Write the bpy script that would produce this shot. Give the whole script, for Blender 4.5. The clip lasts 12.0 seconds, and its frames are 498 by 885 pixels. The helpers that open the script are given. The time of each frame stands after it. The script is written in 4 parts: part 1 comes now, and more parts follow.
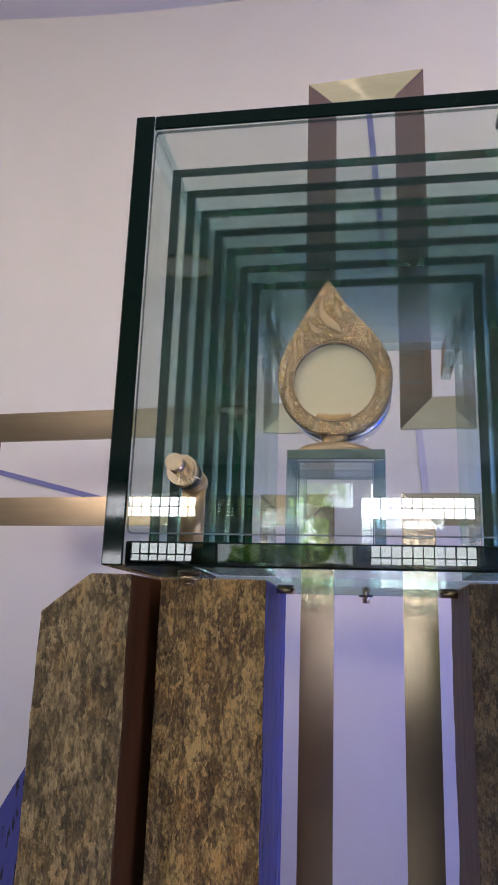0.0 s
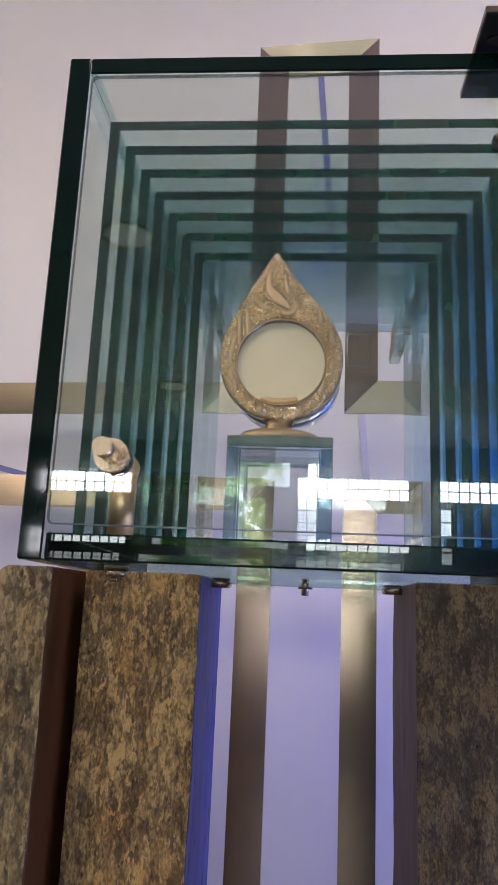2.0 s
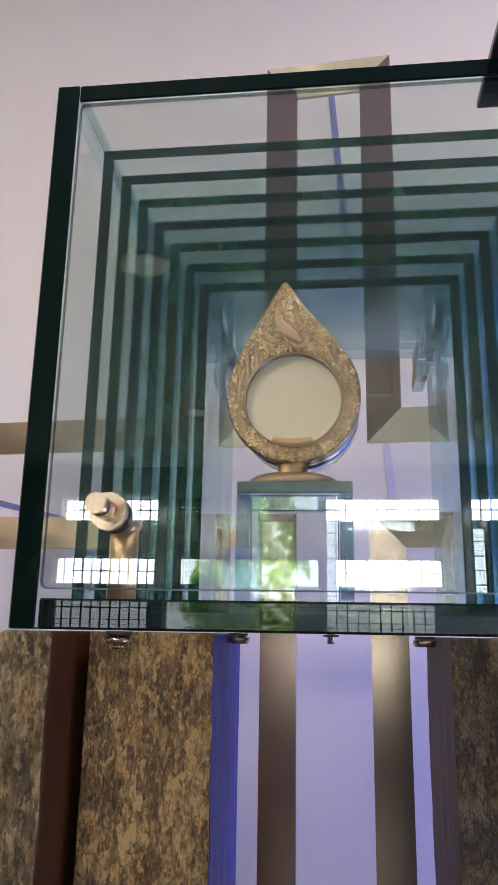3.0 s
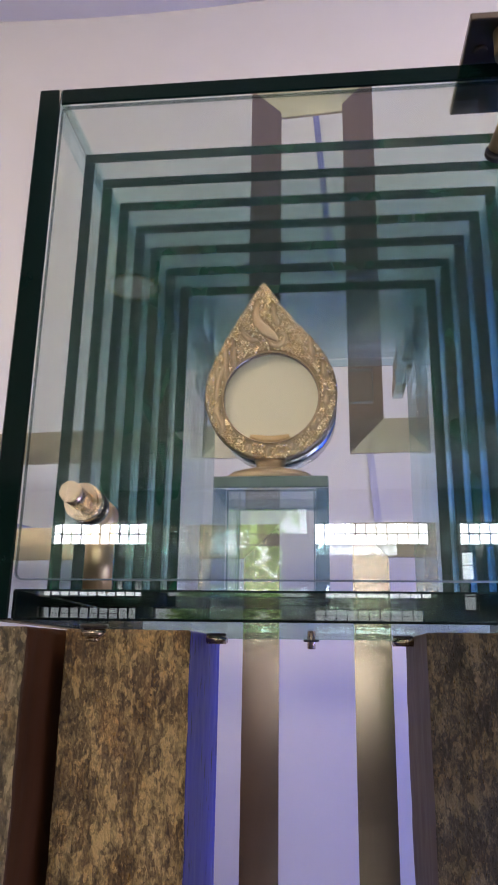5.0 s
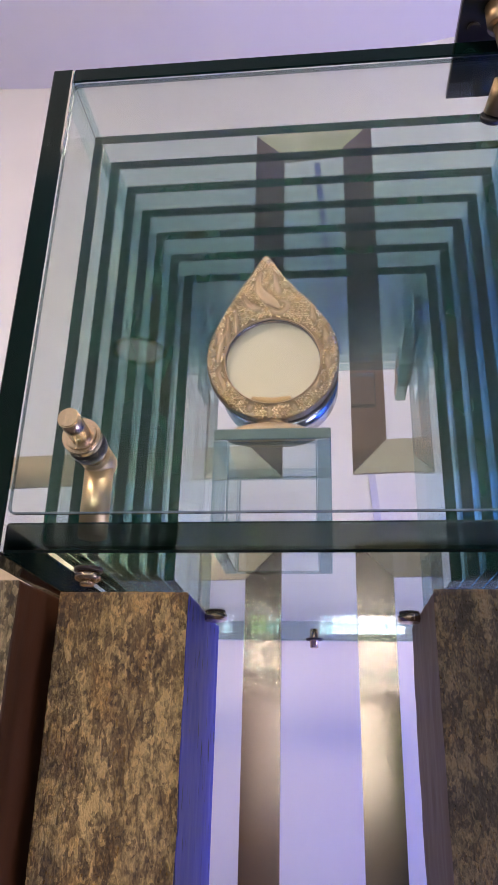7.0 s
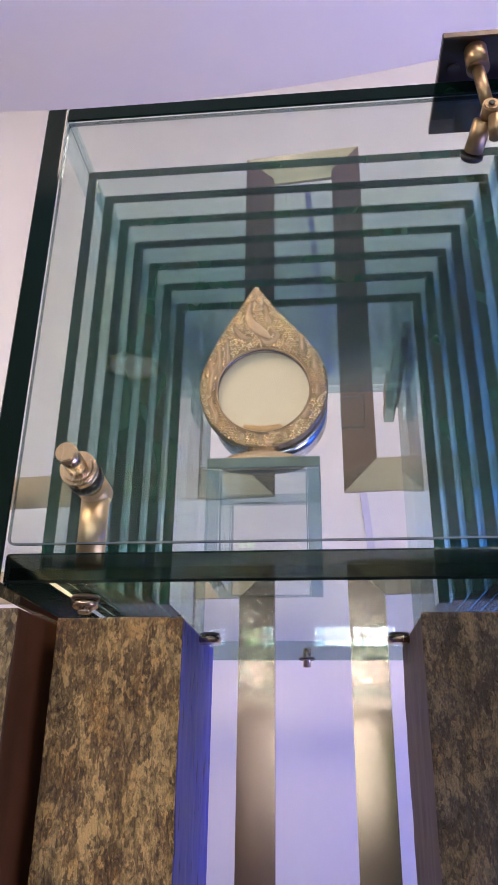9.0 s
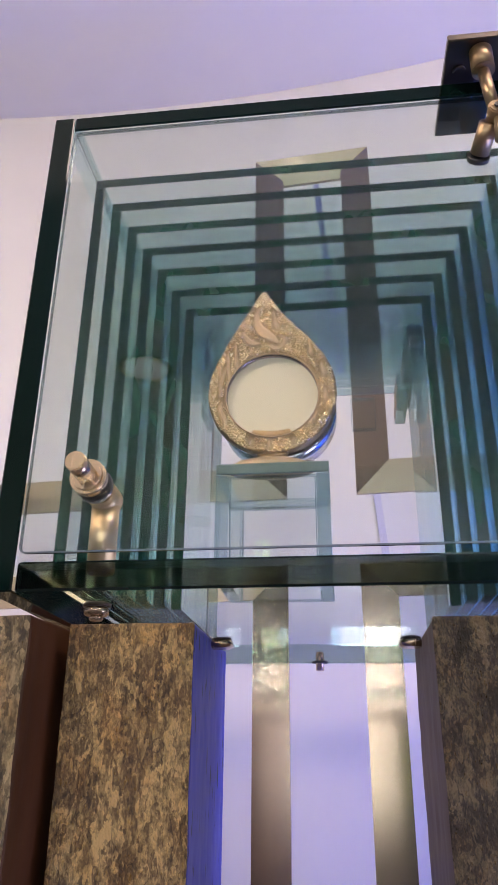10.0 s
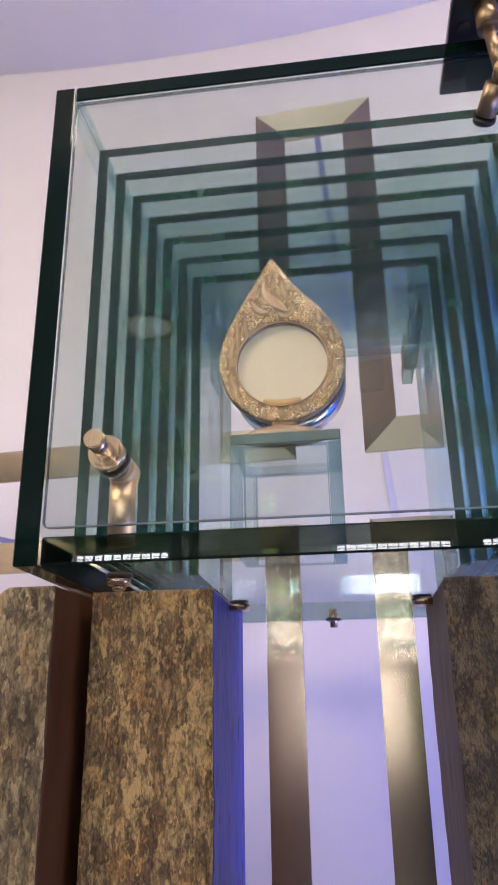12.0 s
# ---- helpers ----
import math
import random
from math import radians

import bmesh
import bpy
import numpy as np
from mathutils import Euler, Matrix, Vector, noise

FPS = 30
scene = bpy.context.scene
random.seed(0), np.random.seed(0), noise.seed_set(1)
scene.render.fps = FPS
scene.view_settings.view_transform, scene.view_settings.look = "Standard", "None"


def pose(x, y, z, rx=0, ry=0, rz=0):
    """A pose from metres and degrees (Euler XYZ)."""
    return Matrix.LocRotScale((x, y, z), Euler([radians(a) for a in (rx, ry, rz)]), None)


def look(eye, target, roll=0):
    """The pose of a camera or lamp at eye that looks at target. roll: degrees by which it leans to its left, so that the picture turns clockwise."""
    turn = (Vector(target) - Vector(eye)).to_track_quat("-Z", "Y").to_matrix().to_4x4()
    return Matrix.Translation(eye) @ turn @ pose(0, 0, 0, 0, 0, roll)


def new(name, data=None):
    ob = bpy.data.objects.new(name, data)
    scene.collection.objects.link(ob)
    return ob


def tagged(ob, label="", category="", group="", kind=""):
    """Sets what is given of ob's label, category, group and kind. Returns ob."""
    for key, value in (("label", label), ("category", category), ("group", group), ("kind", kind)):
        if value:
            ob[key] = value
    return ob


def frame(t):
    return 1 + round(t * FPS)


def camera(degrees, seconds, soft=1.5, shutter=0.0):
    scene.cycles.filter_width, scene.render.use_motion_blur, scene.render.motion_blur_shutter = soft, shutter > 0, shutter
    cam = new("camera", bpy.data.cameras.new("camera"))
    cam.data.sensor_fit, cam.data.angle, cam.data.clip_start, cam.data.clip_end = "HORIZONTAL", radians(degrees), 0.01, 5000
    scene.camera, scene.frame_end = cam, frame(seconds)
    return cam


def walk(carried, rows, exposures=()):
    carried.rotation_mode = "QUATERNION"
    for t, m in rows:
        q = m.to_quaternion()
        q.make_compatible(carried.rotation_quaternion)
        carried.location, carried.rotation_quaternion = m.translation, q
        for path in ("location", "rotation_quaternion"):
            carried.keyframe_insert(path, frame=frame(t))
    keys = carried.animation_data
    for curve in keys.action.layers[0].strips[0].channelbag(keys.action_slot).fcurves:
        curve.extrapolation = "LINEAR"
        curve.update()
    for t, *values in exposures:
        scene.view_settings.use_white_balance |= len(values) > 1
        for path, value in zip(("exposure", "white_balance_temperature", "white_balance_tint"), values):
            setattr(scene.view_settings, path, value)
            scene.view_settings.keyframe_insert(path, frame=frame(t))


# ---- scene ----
cam = camera(36.76, 12.0, soft=1.5, shutter=0.4)
PATH = [
    (0, (0.2167, -0.5847, -0.0486), (0.0558, 0.3714, 0.1965), 1.95),
    (0.5, (0.2156, -0.5783, -0.0550), (0.0613, 0.3817, 0.1786), 1.69),
    (1, (0.2176, -0.5737, -0.0542), (0.0636, 0.3874, 0.1752), 1.93),
    (1.5, (0.2152, -0.5629, -0.0491), (0.0784, 0.3994, 0.1858), 1.97),
    (2, (0.2089, -0.5342, -0.0293), (0.1297, 0.4385, 0.1888), 2.49),
    (2.5, (0.2162, -0.4935, -0.0048), (0.1174, 0.4755, 0.2218), 1.59),
    (3, (0.2167, -0.4884, 0.0002), (0.1019, 0.4741, 0.2459), 1.03),
    (3.2, (0.2172, -0.4939, -0.0102), (0.1075, 0.4700, 0.2327), 1.91),
    (4.8, (0.2284, -0.4921, -0.0195), (0.1050, 0.4607, 0.2580), 0.29),
    (5, (0.2269, -0.4848, -0.0233), (0.1257, 0.4700, 0.2562), 0.94),
    (5.5, (0.2330, -0.4544, -0.0917), (0.1326, 0.4785, 0.2540), 0.13),
    (6, (0.2271, -0.4446, -0.1182), (0.1349, 0.4757, 0.2620), 0.35),
    (6.5, (0.2245, -0.4506, -0.1150), (0.1301, 0.4635, 0.2793), 1.83),
    (7, (0.2262, -0.4459, -0.1150), (0.1225, 0.4708, 0.2708), 1.49),
    (9, (0.2294, -0.4667, -0.1094), (0.1350, 0.4450, 0.2903), 0.77),
    (9.5, (0.2301, -0.4662, -0.1073), (0.1403, 0.4452, 0.2943), 0.50),
    (10, (0.2341, -0.4694, -0.1059), (0.1204, 0.4402, 0.2936), 0.57),
    (10.5, (0.2353, -0.4692, -0.1048), (0.1215, 0.4458, 0.2825), 0.03),
    (11, (0.2364, -0.4745, -0.1037), (0.1265, 0.4455, 0.2726), 0.04),
    (11.5, (0.2402, -0.4772, -0.1059), (0.1118, 0.4382, 0.2757), -0.82),
    (12, (0.2300, -0.4859, -0.0974), (0.1070, 0.4462, 0.2433), -0.85),
]
EXPOSURES = [(0.0, 0.15, 5850, 13), (3.2, 0.29, 5850, 14), (5.0, 0.3, 5900, 16), (5.5, 0.45, 5850, 18), (6.1, 0.67, 5800, 20), (7.2, 0.69, 5850, 20), (12.0, 0.69, 5900, 20)]
walk(cam, [(t, look(eye, target, roll)) for t, eye, target, roll in PATH], EXPOSURES)

# ---- light ----
scene.cycles.max_bounces = 24
scene.cycles.transparent_max_bounces = 64
scene.cycles.transmission_bounces = 24
scene.cycles.glossy_bounces = 8

world = bpy.data.worlds.new("world")
scene.world = world
world.use_nodes = True
wn = world.node_tree
sky = wn.nodes.new("ShaderNodeTexSky")
sky.sky_type = "NISHITA"
sky.sun_disc = False
sky.sun_elevation, sky.sun_rotation = radians(40), radians(200)
wn.links.new(sky.outputs[0], wn.nodes["Background"].inputs[0])
wn.nodes["Background"].inputs[1].default_value = 0.1


def area_lamp(name, eye, target, size_x, size_y, watts, colour):
    data = bpy.data.lights.new(name, "AREA")
    data.shape, data.size, data.size_y, data.energy, data.color = "RECTANGLE", size_x, size_y, watts, colour
    ob = new(name, data)
    ob.matrix_world = look(eye, target)
    return ob


# daylight through the upper two rows of windows behind the visitor
for wx, wz, width, height, watts in ((-1.97, 1.14, 0.96, 0.22, 13), (0.645, 1.14, 1.07, 0.22, 13), (2.02, 1.14, 1.15, 0.22, 13), (-2.0, 0.55, 1.0, 0.26, 12), (0.69, 0.55, 0.98, 0.26, 12)):
    area_lamp("window_daylight", (wx, -6.66, wz), (wx, 0.0, wz), width, height, watts, (1.0, 0.95, 0.88))
# warm fill lamps added under the ceiling over the visitor, apart from the downlights
area_lamp("overhead_fill_light", (-1.1, -1.15, 1.47), (-0.15, 0.5, 0.2), 0.4, 0.4, 21, (1.0, 0.78, 0.54))
area_lamp("overhead_fill_light", (0.8, -0.3, 1.49), (0.25, 0.55, 0.0), 0.7, 0.6, 13.5, (1.0, 0.81, 0.61))
# blue and violet accent floods that wash the apse from behind the posts
area_lamp("blue_flood_light", (1.25, 0.36, -0.4), (0.7, 0.88, 0.5), 0.25, 0.25, 8, (0.13, 0.2, 1.0))
area_lamp("blue_flood_light", (0.9, 0.4, -1.1), (0.2, 0.9, 0.2), 0.5, 0.3, 0.9, (0.16, 0.2, 1.0))
area_lamp("violet_flood_light", (1.3, 0.0, -0.9), (0.2, 0.9, 1.3), 0.4, 0.4, 4.8, (0.8, 0.74, 1.0))

# ---- materials ----


def material(name):
    m = bpy.data.materials.new(name)
    m.use_nodes = True
    m.node_tree.nodes.clear()
    return m, m.node_tree.nodes, m.node_tree.links


def shade(name, colour, rough=0.5, metal=0.0, spec=0.5, vary=0.15, scale=40.0, stretch=(1, 1, 1), bump=0.15, bump_scale=None, depth=0.002):
    """A surface with colour variation at two scales and a fine relief."""
    m, n, l = material(name)
    out, p = n.new("ShaderNodeOutputMaterial"), n.new("ShaderNodeBsdfPrincipled")
    tc, mp = n.new("ShaderNodeTexCoord"), n.new("ShaderNodeMapping")
    mp.inputs["Scale"].default_value = stretch
    l.new(tc.outputs["Object"], mp.inputs["Vector"])
    big, fine = n.new("ShaderNodeTexNoise"), n.new("ShaderNodeTexNoise")
    big.inputs["Scale"].default_value, fine.inputs["Scale"].default_value = scale * 0.15, scale
    big.inputs["Detail"].default_value, fine.inputs["Detail"].default_value = 4, 6
    for k in (big, fine):
        l.new(mp.outputs[0], k.inputs["Vector"])
    mean = n.new("ShaderNodeMath")
    mean.operation = "ADD"
    l.new(big.outputs["Fac"], mean.inputs[0])
    l.new(fine.outputs["Fac"], mean.inputs[1])
    ramp = n.new("ShaderNodeMapRange")
    ramp.inputs["From Min"].default_value, ramp.inputs["From Max"].default_value = 0.6, 1.4
    ramp.inputs["To Min"].default_value, ramp.inputs["To Max"].default_value = 1 - vary, 1 + vary
    l.new(mean.outputs[0], ramp.inputs["Value"])
    mix = n.new("ShaderNodeVectorMath")
    mix.operation = "SCALE"
    mix.inputs[0].default_value = colour
    l.new(ramp.outputs[0], mix.inputs["Scale"])
    l.new(mix.outputs[0], p.inputs["Base Color"])
    rr = n.new("ShaderNodeMapRange")
    wear = 0.05 if metal else 0.2
    rr.inputs["To Min"].default_value, rr.inputs["To Max"].default_value = rough * (1 - wear), min(1.0, rough * (1 + wear))
    l.new(fine.outputs["Fac"], rr.inputs["Value"])
    l.new(rr.outputs[0], p.inputs["Roughness"])
    p.inputs["Metallic"].default_value = metal
    p.inputs["Specular IOR Level"].default_value = spec
    if bump:
        b = n.new("ShaderNodeBump")
        b.inputs["Strength"].default_value, b.inputs["Distance"].default_value = bump, depth
        tex = fine
        if bump_scale:
            tex = n.new("ShaderNodeTexNoise")
            tex.inputs["Scale"].default_value = bump_scale
            tex.inputs["Detail"].default_value = 4
            l.new(mp.outputs[0], tex.inputs["Vector"])
        l.new(tex.outputs["Fac"], b.inputs["Height"])
        l.new(b.outputs[0], p.inputs["Normal"])
    l.new(p.outputs[0], out.inputs[0])
    return m


def glass_face(name, tint, gloss=1.0):
    """A polished face of a sheet of float glass: what passes is tinted, what is mirrored grows towards grazing."""
    m, n, l = material(name)
    out, mix = n.new("ShaderNodeOutputMaterial"), n.new("ShaderNodeMixShader")
    tr, gl, lw = n.new("ShaderNodeBsdfTransparent"), n.new("ShaderNodeBsdfGlossy"), n.new("ShaderNodeLayerWeight")
    tr.inputs[0].default_value = (*tint, 1)
    gl.inputs["Roughness"].default_value = 0.0
    gl.inputs["Color"].default_value = (0.95, 1.0, 0.99, 1)
    lw.inputs["Blend"].default_value = 0.5
    pw, ma = n.new("ShaderNodeMath"), n.new("ShaderNodeMath")
    pw.operation, ma.operation = "POWER", "MULTIPLY_ADD"
    pw.inputs[1].default_value = 5.0
    ma.inputs[1].default_value, ma.inputs[2].default_value = 0.8 * gloss, 0.035 * gloss
    l.new(lw.outputs["Facing"], pw.inputs[0])
    l.new(pw.outputs[0], ma.inputs[0])
    l.new(ma.outputs[0], mix.inputs[0])
    l.new(tr.outputs[0], mix.inputs[1])
    l.new(gl.outputs[0], mix.inputs[2])
    l.new(mix.outputs[0], out.inputs[0])
    return m


def glass_edge(name, body, tint):
    """A cut edge of green float glass: half of it glows with the body's own colour, half lets the inside through."""
    m, n, l = material(name)
    out, mix, p, tr = n.new("ShaderNodeOutputMaterial"), n.new("ShaderNodeMixShader"), n.new("ShaderNodeBsdfPrincipled"), n.new("ShaderNodeBsdfTransparent")
    tc, no, ra = n.new("ShaderNodeTexCoord"), n.new("ShaderNodeTexNoise"), n.new("ShaderNodeMapRange")
    no.inputs["Scale"].default_value, no.inputs["Detail"].default_value = 22, 4
    l.new(tc.outputs["Object"], no.inputs["Vector"])
    ra.inputs["From Min"].default_value, ra.inputs["From Max"].default_value = 0.3, 0.7
    ra.inputs["To Min"].default_value, ra.inputs["To Max"].default_value = 0.2, 0.28
    l.new(no.outputs["Fac"], ra.inputs["Value"])
    l.new(ra.outputs[0], mix.inputs[0])
    mp, streak, ramp = n.new("ShaderNodeMapping"), n.new("ShaderNodeTexNoise"), n.new("ShaderNodeValToRGB")
    mp.inputs["Scale"].default_value = (1, 3, 0.4)
    l.new(tc.outputs["Object"], mp.inputs["Vector"])
    streak.inputs["Scale"].default_value, streak.inputs["Detail"].default_value = 17, 2
    l.new(mp.outputs[0], streak.inputs["Vector"])
    e = ramp.color_ramp.elements
    e[0].position, e[0].color = 0.36, (body[0] * 0.6, body[1] * 0.6, body[2] * 0.6, 1)
    e[1].position, e[1].color = 0.66, (body[0] * 4.5, body[1] * 1.3, body[2] * 0.9, 1)
    e.new(0.5).color = (*body, 1)
    e.new(0.58).color = (body[0] * 1.5, body[1] * 2.1, body[2] * 1.6, 1)
    l.new(streak.outputs["Fac"], ramp.inputs[0])
    l.new(ramp.outputs[0], p.inputs["Base Color"])
    p.inputs["Roughness"].default_value, p.inputs["Specular IOR Level"].default_value = 0.08, 0.35
    tr.inputs[0].default_value = (*tint, 1)
    l.new(p.outputs[0], mix.inputs[1])
    l.new(tr.outputs[0], mix.inputs[2])
    l.new(mix.outputs[0], out.inputs[0])
    return m


def rough_timber(name, dark, mid, light, scale=1.0, strength=1.0):
    """Weathered split timber: upright flakes and fibres, pale where the surface has lifted."""
    m, n, l = material(name)
    out, p = n.new("ShaderNodeOutputMaterial"), n.new("ShaderNodeBsdfPrincipled")
    tc, at = n.new("ShaderNodeTexCoord"), n.new("ShaderNodeAttribute")
    at.attribute_name = "lift"
    maps = []
    for st in (0.6, 0.36):
        mp = n.new("ShaderNodeMapping")
        mp.inputs["Scale"].default_value = (1, 1, st)
        l.new(tc.outputs["Object"], mp.inputs["Vector"])
        maps.append(mp)
    bend = n.new("ShaderNodeTexNoise")
    bend.inputs["Scale"].default_value, bend.inputs["Detail"].default_value = 190 * scale, 4
    l.new(maps[0].outputs[0], bend.inputs["Vector"])
    total, nodes = None, []
    for kind, sc, src, w in (("NOISE", 42, 0, 0.5), ("CELL", 120, 1, 0.17), ("CELL", 290, 1, 0.22), ("PLATE", 230, 1, -0.2), ("NOISE", 540, 1, 0.5)):
        t = n.new("ShaderNodeMath")
        t.operation = "MULTIPLY_ADD"
        t.inputs[1].default_value = w
        if kind == "NOISE":
            k = n.new("ShaderNodeTexNoise")
            k.inputs["Detail"].default_value, k.inputs["Roughness"].default_value = 5, 0.65
            l.new(maps[src].outputs[0], k.inputs["Vector"])
            l.new(k.outputs["Fac"], t.inputs[0])
        else:
            k, warp, grey = n.new("ShaderNodeTexVoronoi"), n.new("ShaderNodeMixRGB"), n.new("ShaderNodeSeparateColor")
            warp.blend_type = "LINEAR_LIGHT"
            warp.inputs[0].default_value = 1.6 / sc
            l.new(maps[src].outputs[0], warp.inputs[1])
            l.new(bend.outputs["Color"], warp.inputs[2])
            l.new(warp.outputs[0], k.inputs["Vector"])
            l.new(k.outputs["Color"], grey.inputs[0])
            l.new(k.outputs["Distance"] if kind == "PLATE" else grey.outputs[0], t.inputs[0])
        k.inputs["Scale"].default_value = sc * scale
        if total is None:
            t.inputs[2].default_value = -0.085
        else:
            l.new(total.outputs[0], t.inputs[2])
        total = t
        nodes.append(k)
    relief = total
    lift = n.new("ShaderNodeMath")
    lift.operation = "MULTIPLY_ADD"
    lift.inputs[1].default_value = 0.15
    l.new(at.outputs["Fac"], lift.inputs[0])
    l.new(total.outputs[0], lift.inputs[2])
    ramp = n.new("ShaderNodeValToRGB")
    e = ramp.color_ramp.elements
    e[0].position, e[0].color = 0.37, (*dark, 1)
    e[1].position, e[1].color = 0.755, (*light, 1)
    for at_place, tone in ((0.53, mid), (0.645, tuple(0.55 * q + 0.45 * r for q, r in zip(mid, light)))):
        e.new(at_place).color = (*tone, 1)
    l.new(lift.outputs[0], ramp.inputs[0])
    hue, tint = n.new("ShaderNodeTexNoise"), n.new("ShaderNodeMixRGB")
    hue.inputs["Scale"].default_value, hue.inputs["Detail"].default_value = 48 * scale, 3
    l.new(maps[0].outputs[0], hue.inputs["Vector"])
    tint.blend_type = "MULTIPLY"
    tint.inputs[2].default_value = (1.0, 0.88, 0.74, 1)
    band_fac = n.new("ShaderNodeMapRange")
    band_fac.inputs["From Min"].default_value, band_fac.inputs["From Max"].default_value = 0.48, 0.66
    l.new(hue.outputs["Fac"], band_fac.inputs["Value"])
    l.new(band_fac.outputs[0], tint.inputs[0])
    l.new(ramp.outputs[0], tint.inputs[1])
    l.new(tint.outputs[0], p.inputs["Base Color"])
    gloss = n.new("ShaderNodeMapRange")
    gloss.inputs["From Min"].default_value, gloss.inputs["From Max"].default_value = 0.35, 0.65
    gloss.inputs["To Min"].default_value, gloss.inputs["To Max"].default_value = 0.6, 0.24
    l.new(nodes[4].outputs["Fac"], gloss.inputs["Value"])
    l.new(gloss.outputs[0], p.inputs["Roughness"])
    p.inputs["Specular IOR Level"].default_value = 0.8
    b = n.new("ShaderNodeBump")
    b.inputs["Strength"].default_value, b.inputs["Distance"].default_value = strength, 0.009
    l.new(relief.outputs[0], b.inputs["Height"])
    l.new(b.outputs[0], p.inputs["Normal"])
    l.new(p.outputs[0], out.inputs[0])
    return m


def scratched(name, colour, dark):
    """Sawn wood with short dark upright splits."""
    m = shade(name, colour, rough=0.55, vary=0.16, scale=60, stretch=(1, 1, 0.2), bump=0.2, depth=0.003)
    n, l = m.node_tree.nodes, m.node_tree.links
    p = n["Principled BSDF"]
    base = p.inputs["Base Color"].links[0].from_socket
    mp, no, ra, mix = n.new("ShaderNodeMapping"), n.new("ShaderNodeTexNoise"), n.new("ShaderNodeMapRange"), n.new("ShaderNodeMixRGB")
    l.new(n["Texture Coordinate"].outputs["Object"], mp.inputs["Vector"])
    mp.inputs["Scale"].default_value = (1, 1, 0.22)
    no.inputs["Scale"].default_value, no.inputs["Detail"].default_value = 150, 2
    l.new(mp.outputs[0], no.inputs["Vector"])
    ra.inputs["From Min"].default_value, ra.inputs["From Max"].default_value = 0.635, 0.66
    l.new(no.outputs["Fac"], ra.inputs["Value"])
    l.new(ra.outputs[0], mix.inputs[0])
    l.new(base, mix.inputs[1])
    mix.inputs[2].default_value = (*dark, 1)
    l.new(mix.outputs[0], p.inputs["Base Color"])
    return m


def brushed(name, colour, axis, stretch, rough):
    """Brushed sheet metal: reflections spread across the brush lines and stay crisp along them."""
    m = shade(name, colour, rough=rough, metal=1.0, vary=0.1, scale=160, stretch=stretch, bump=0.05, depth=0.0004)
    n, l = m.node_tree.nodes, m.node_tree.links
    tangent = n.new("ShaderNodeTangent")
    tangent.direction_type, tangent.axis = "RADIAL", axis
    n["Principled BSDF"].inputs["Anisotropic"].default_value = 0.5
    l.new(tangent.outputs[0], n["Principled BSDF"].inputs["Tangent"])
    return m


def glow(name, colour, strength):
    m, n, l = material(name)
    out, em = n.new("ShaderNodeOutputMaterial"), n.new("ShaderNodeEmission")
    em.inputs[0].default_value, em.inputs[1].default_value = (*colour, 1), strength
    l.new(em.outputs[0], out.inputs[0])
    return m


def garden_backdrop(name):
    """Bright sky with a loose line of trees, far outside the windows."""
    m, n, l = material(name)
    out, em = n.new("ShaderNodeOutputMaterial"), n.new("ShaderNodeEmission")
    tc, no, big, sep = n.new("ShaderNodeTexCoord"), n.new("ShaderNodeTexNoise"), n.new("ShaderNodeTexNoise"), n.new("ShaderNodeSeparateXYZ")
    no.inputs["Scale"].default_value, no.inputs["Detail"].default_value = 5, 8
    big.inputs["Scale"].default_value, big.inputs["Detail"].default_value = 0.55, 3
    l.new(tc.outputs["Object"], no.inputs["Vector"])
    l.new(tc.outputs["Object"], big.inputs["Vector"])
    l.new(tc.outputs["Object"], sep.inputs[0])
    mask = n.new("ShaderNodeMath")
    mask.operation = "ADD"
    off, open_sky, more = n.new("ShaderNodeMath"), n.new("ShaderNodeMapRange"), n.new("ShaderNodeMath")
    off.operation, more.operation = "SUBTRACT", "ADD"
    off.inputs[1].default_value = -1.35
    away = n.new("ShaderNodeMath")
    away.operation = "ABSOLUTE"
    l.new(sep.outputs["X"], off.inputs[0])
    l.new(off.outputs[0], away.inputs[0])
    open_sky.inputs["From Min"].default_value, open_sky.inputs["From Max"].default_value = 0.85, 1.4
    open_sky.inputs["To Min"].default_value, open_sky.inputs["To Max"].default_value = -0.12, 0.3
    l.new(away.outputs[0], open_sky.inputs["Value"])
    l.new(big.outputs["Fac"], more.inputs[0])
    l.new(open_sky.outputs[0], more.inputs[1])
    l.new(no.outputs["Fac"], mask.inputs[0])
    l.new(more.outputs[0], mask.inputs[1])
    ramp = n.new("ShaderNodeValToRGB")
    e = ramp.color_ramp.elements
    e[0].position, e[0].color = 0.42, (0.04, 0.1, 0.015, 1)
    e[1].position, e[1].color = 0.56, (1.0, 1.0, 0.95, 1)
    k = e.new(0.5)
    k.color = (0.24, 0.35, 0.08, 1)
    half = n.new("ShaderNodeMath")
    half.operation = "MULTIPLY"
    half.inputs[1].default_value = 0.5
    l.new(mask.outputs[0], half.inputs[0])
    l.new(half.outputs[0], ramp.inputs[0])
    ground, mixer = n.new("ShaderNodeMapRange"), n.new("ShaderNodeMixRGB")
    ground.inputs["From Min"].default_value, ground.inputs["From Max"].default_value = -1.0, -1.6
    l.new(sep.outputs["Z"], ground.inputs["Value"])
    l.new(ground.outputs[0], mixer.inputs[0])
    l.new(ramp.outputs[0], mixer.inputs[1])
    mixer.inputs[2].default_value = (0.3, 0.3, 0.12, 1)
    l.new(mixer.outputs[0], em.inputs[0])
    em.inputs[1].default_value = 6.0
    l.new(em.outputs[0], out.inputs[0])
    return m


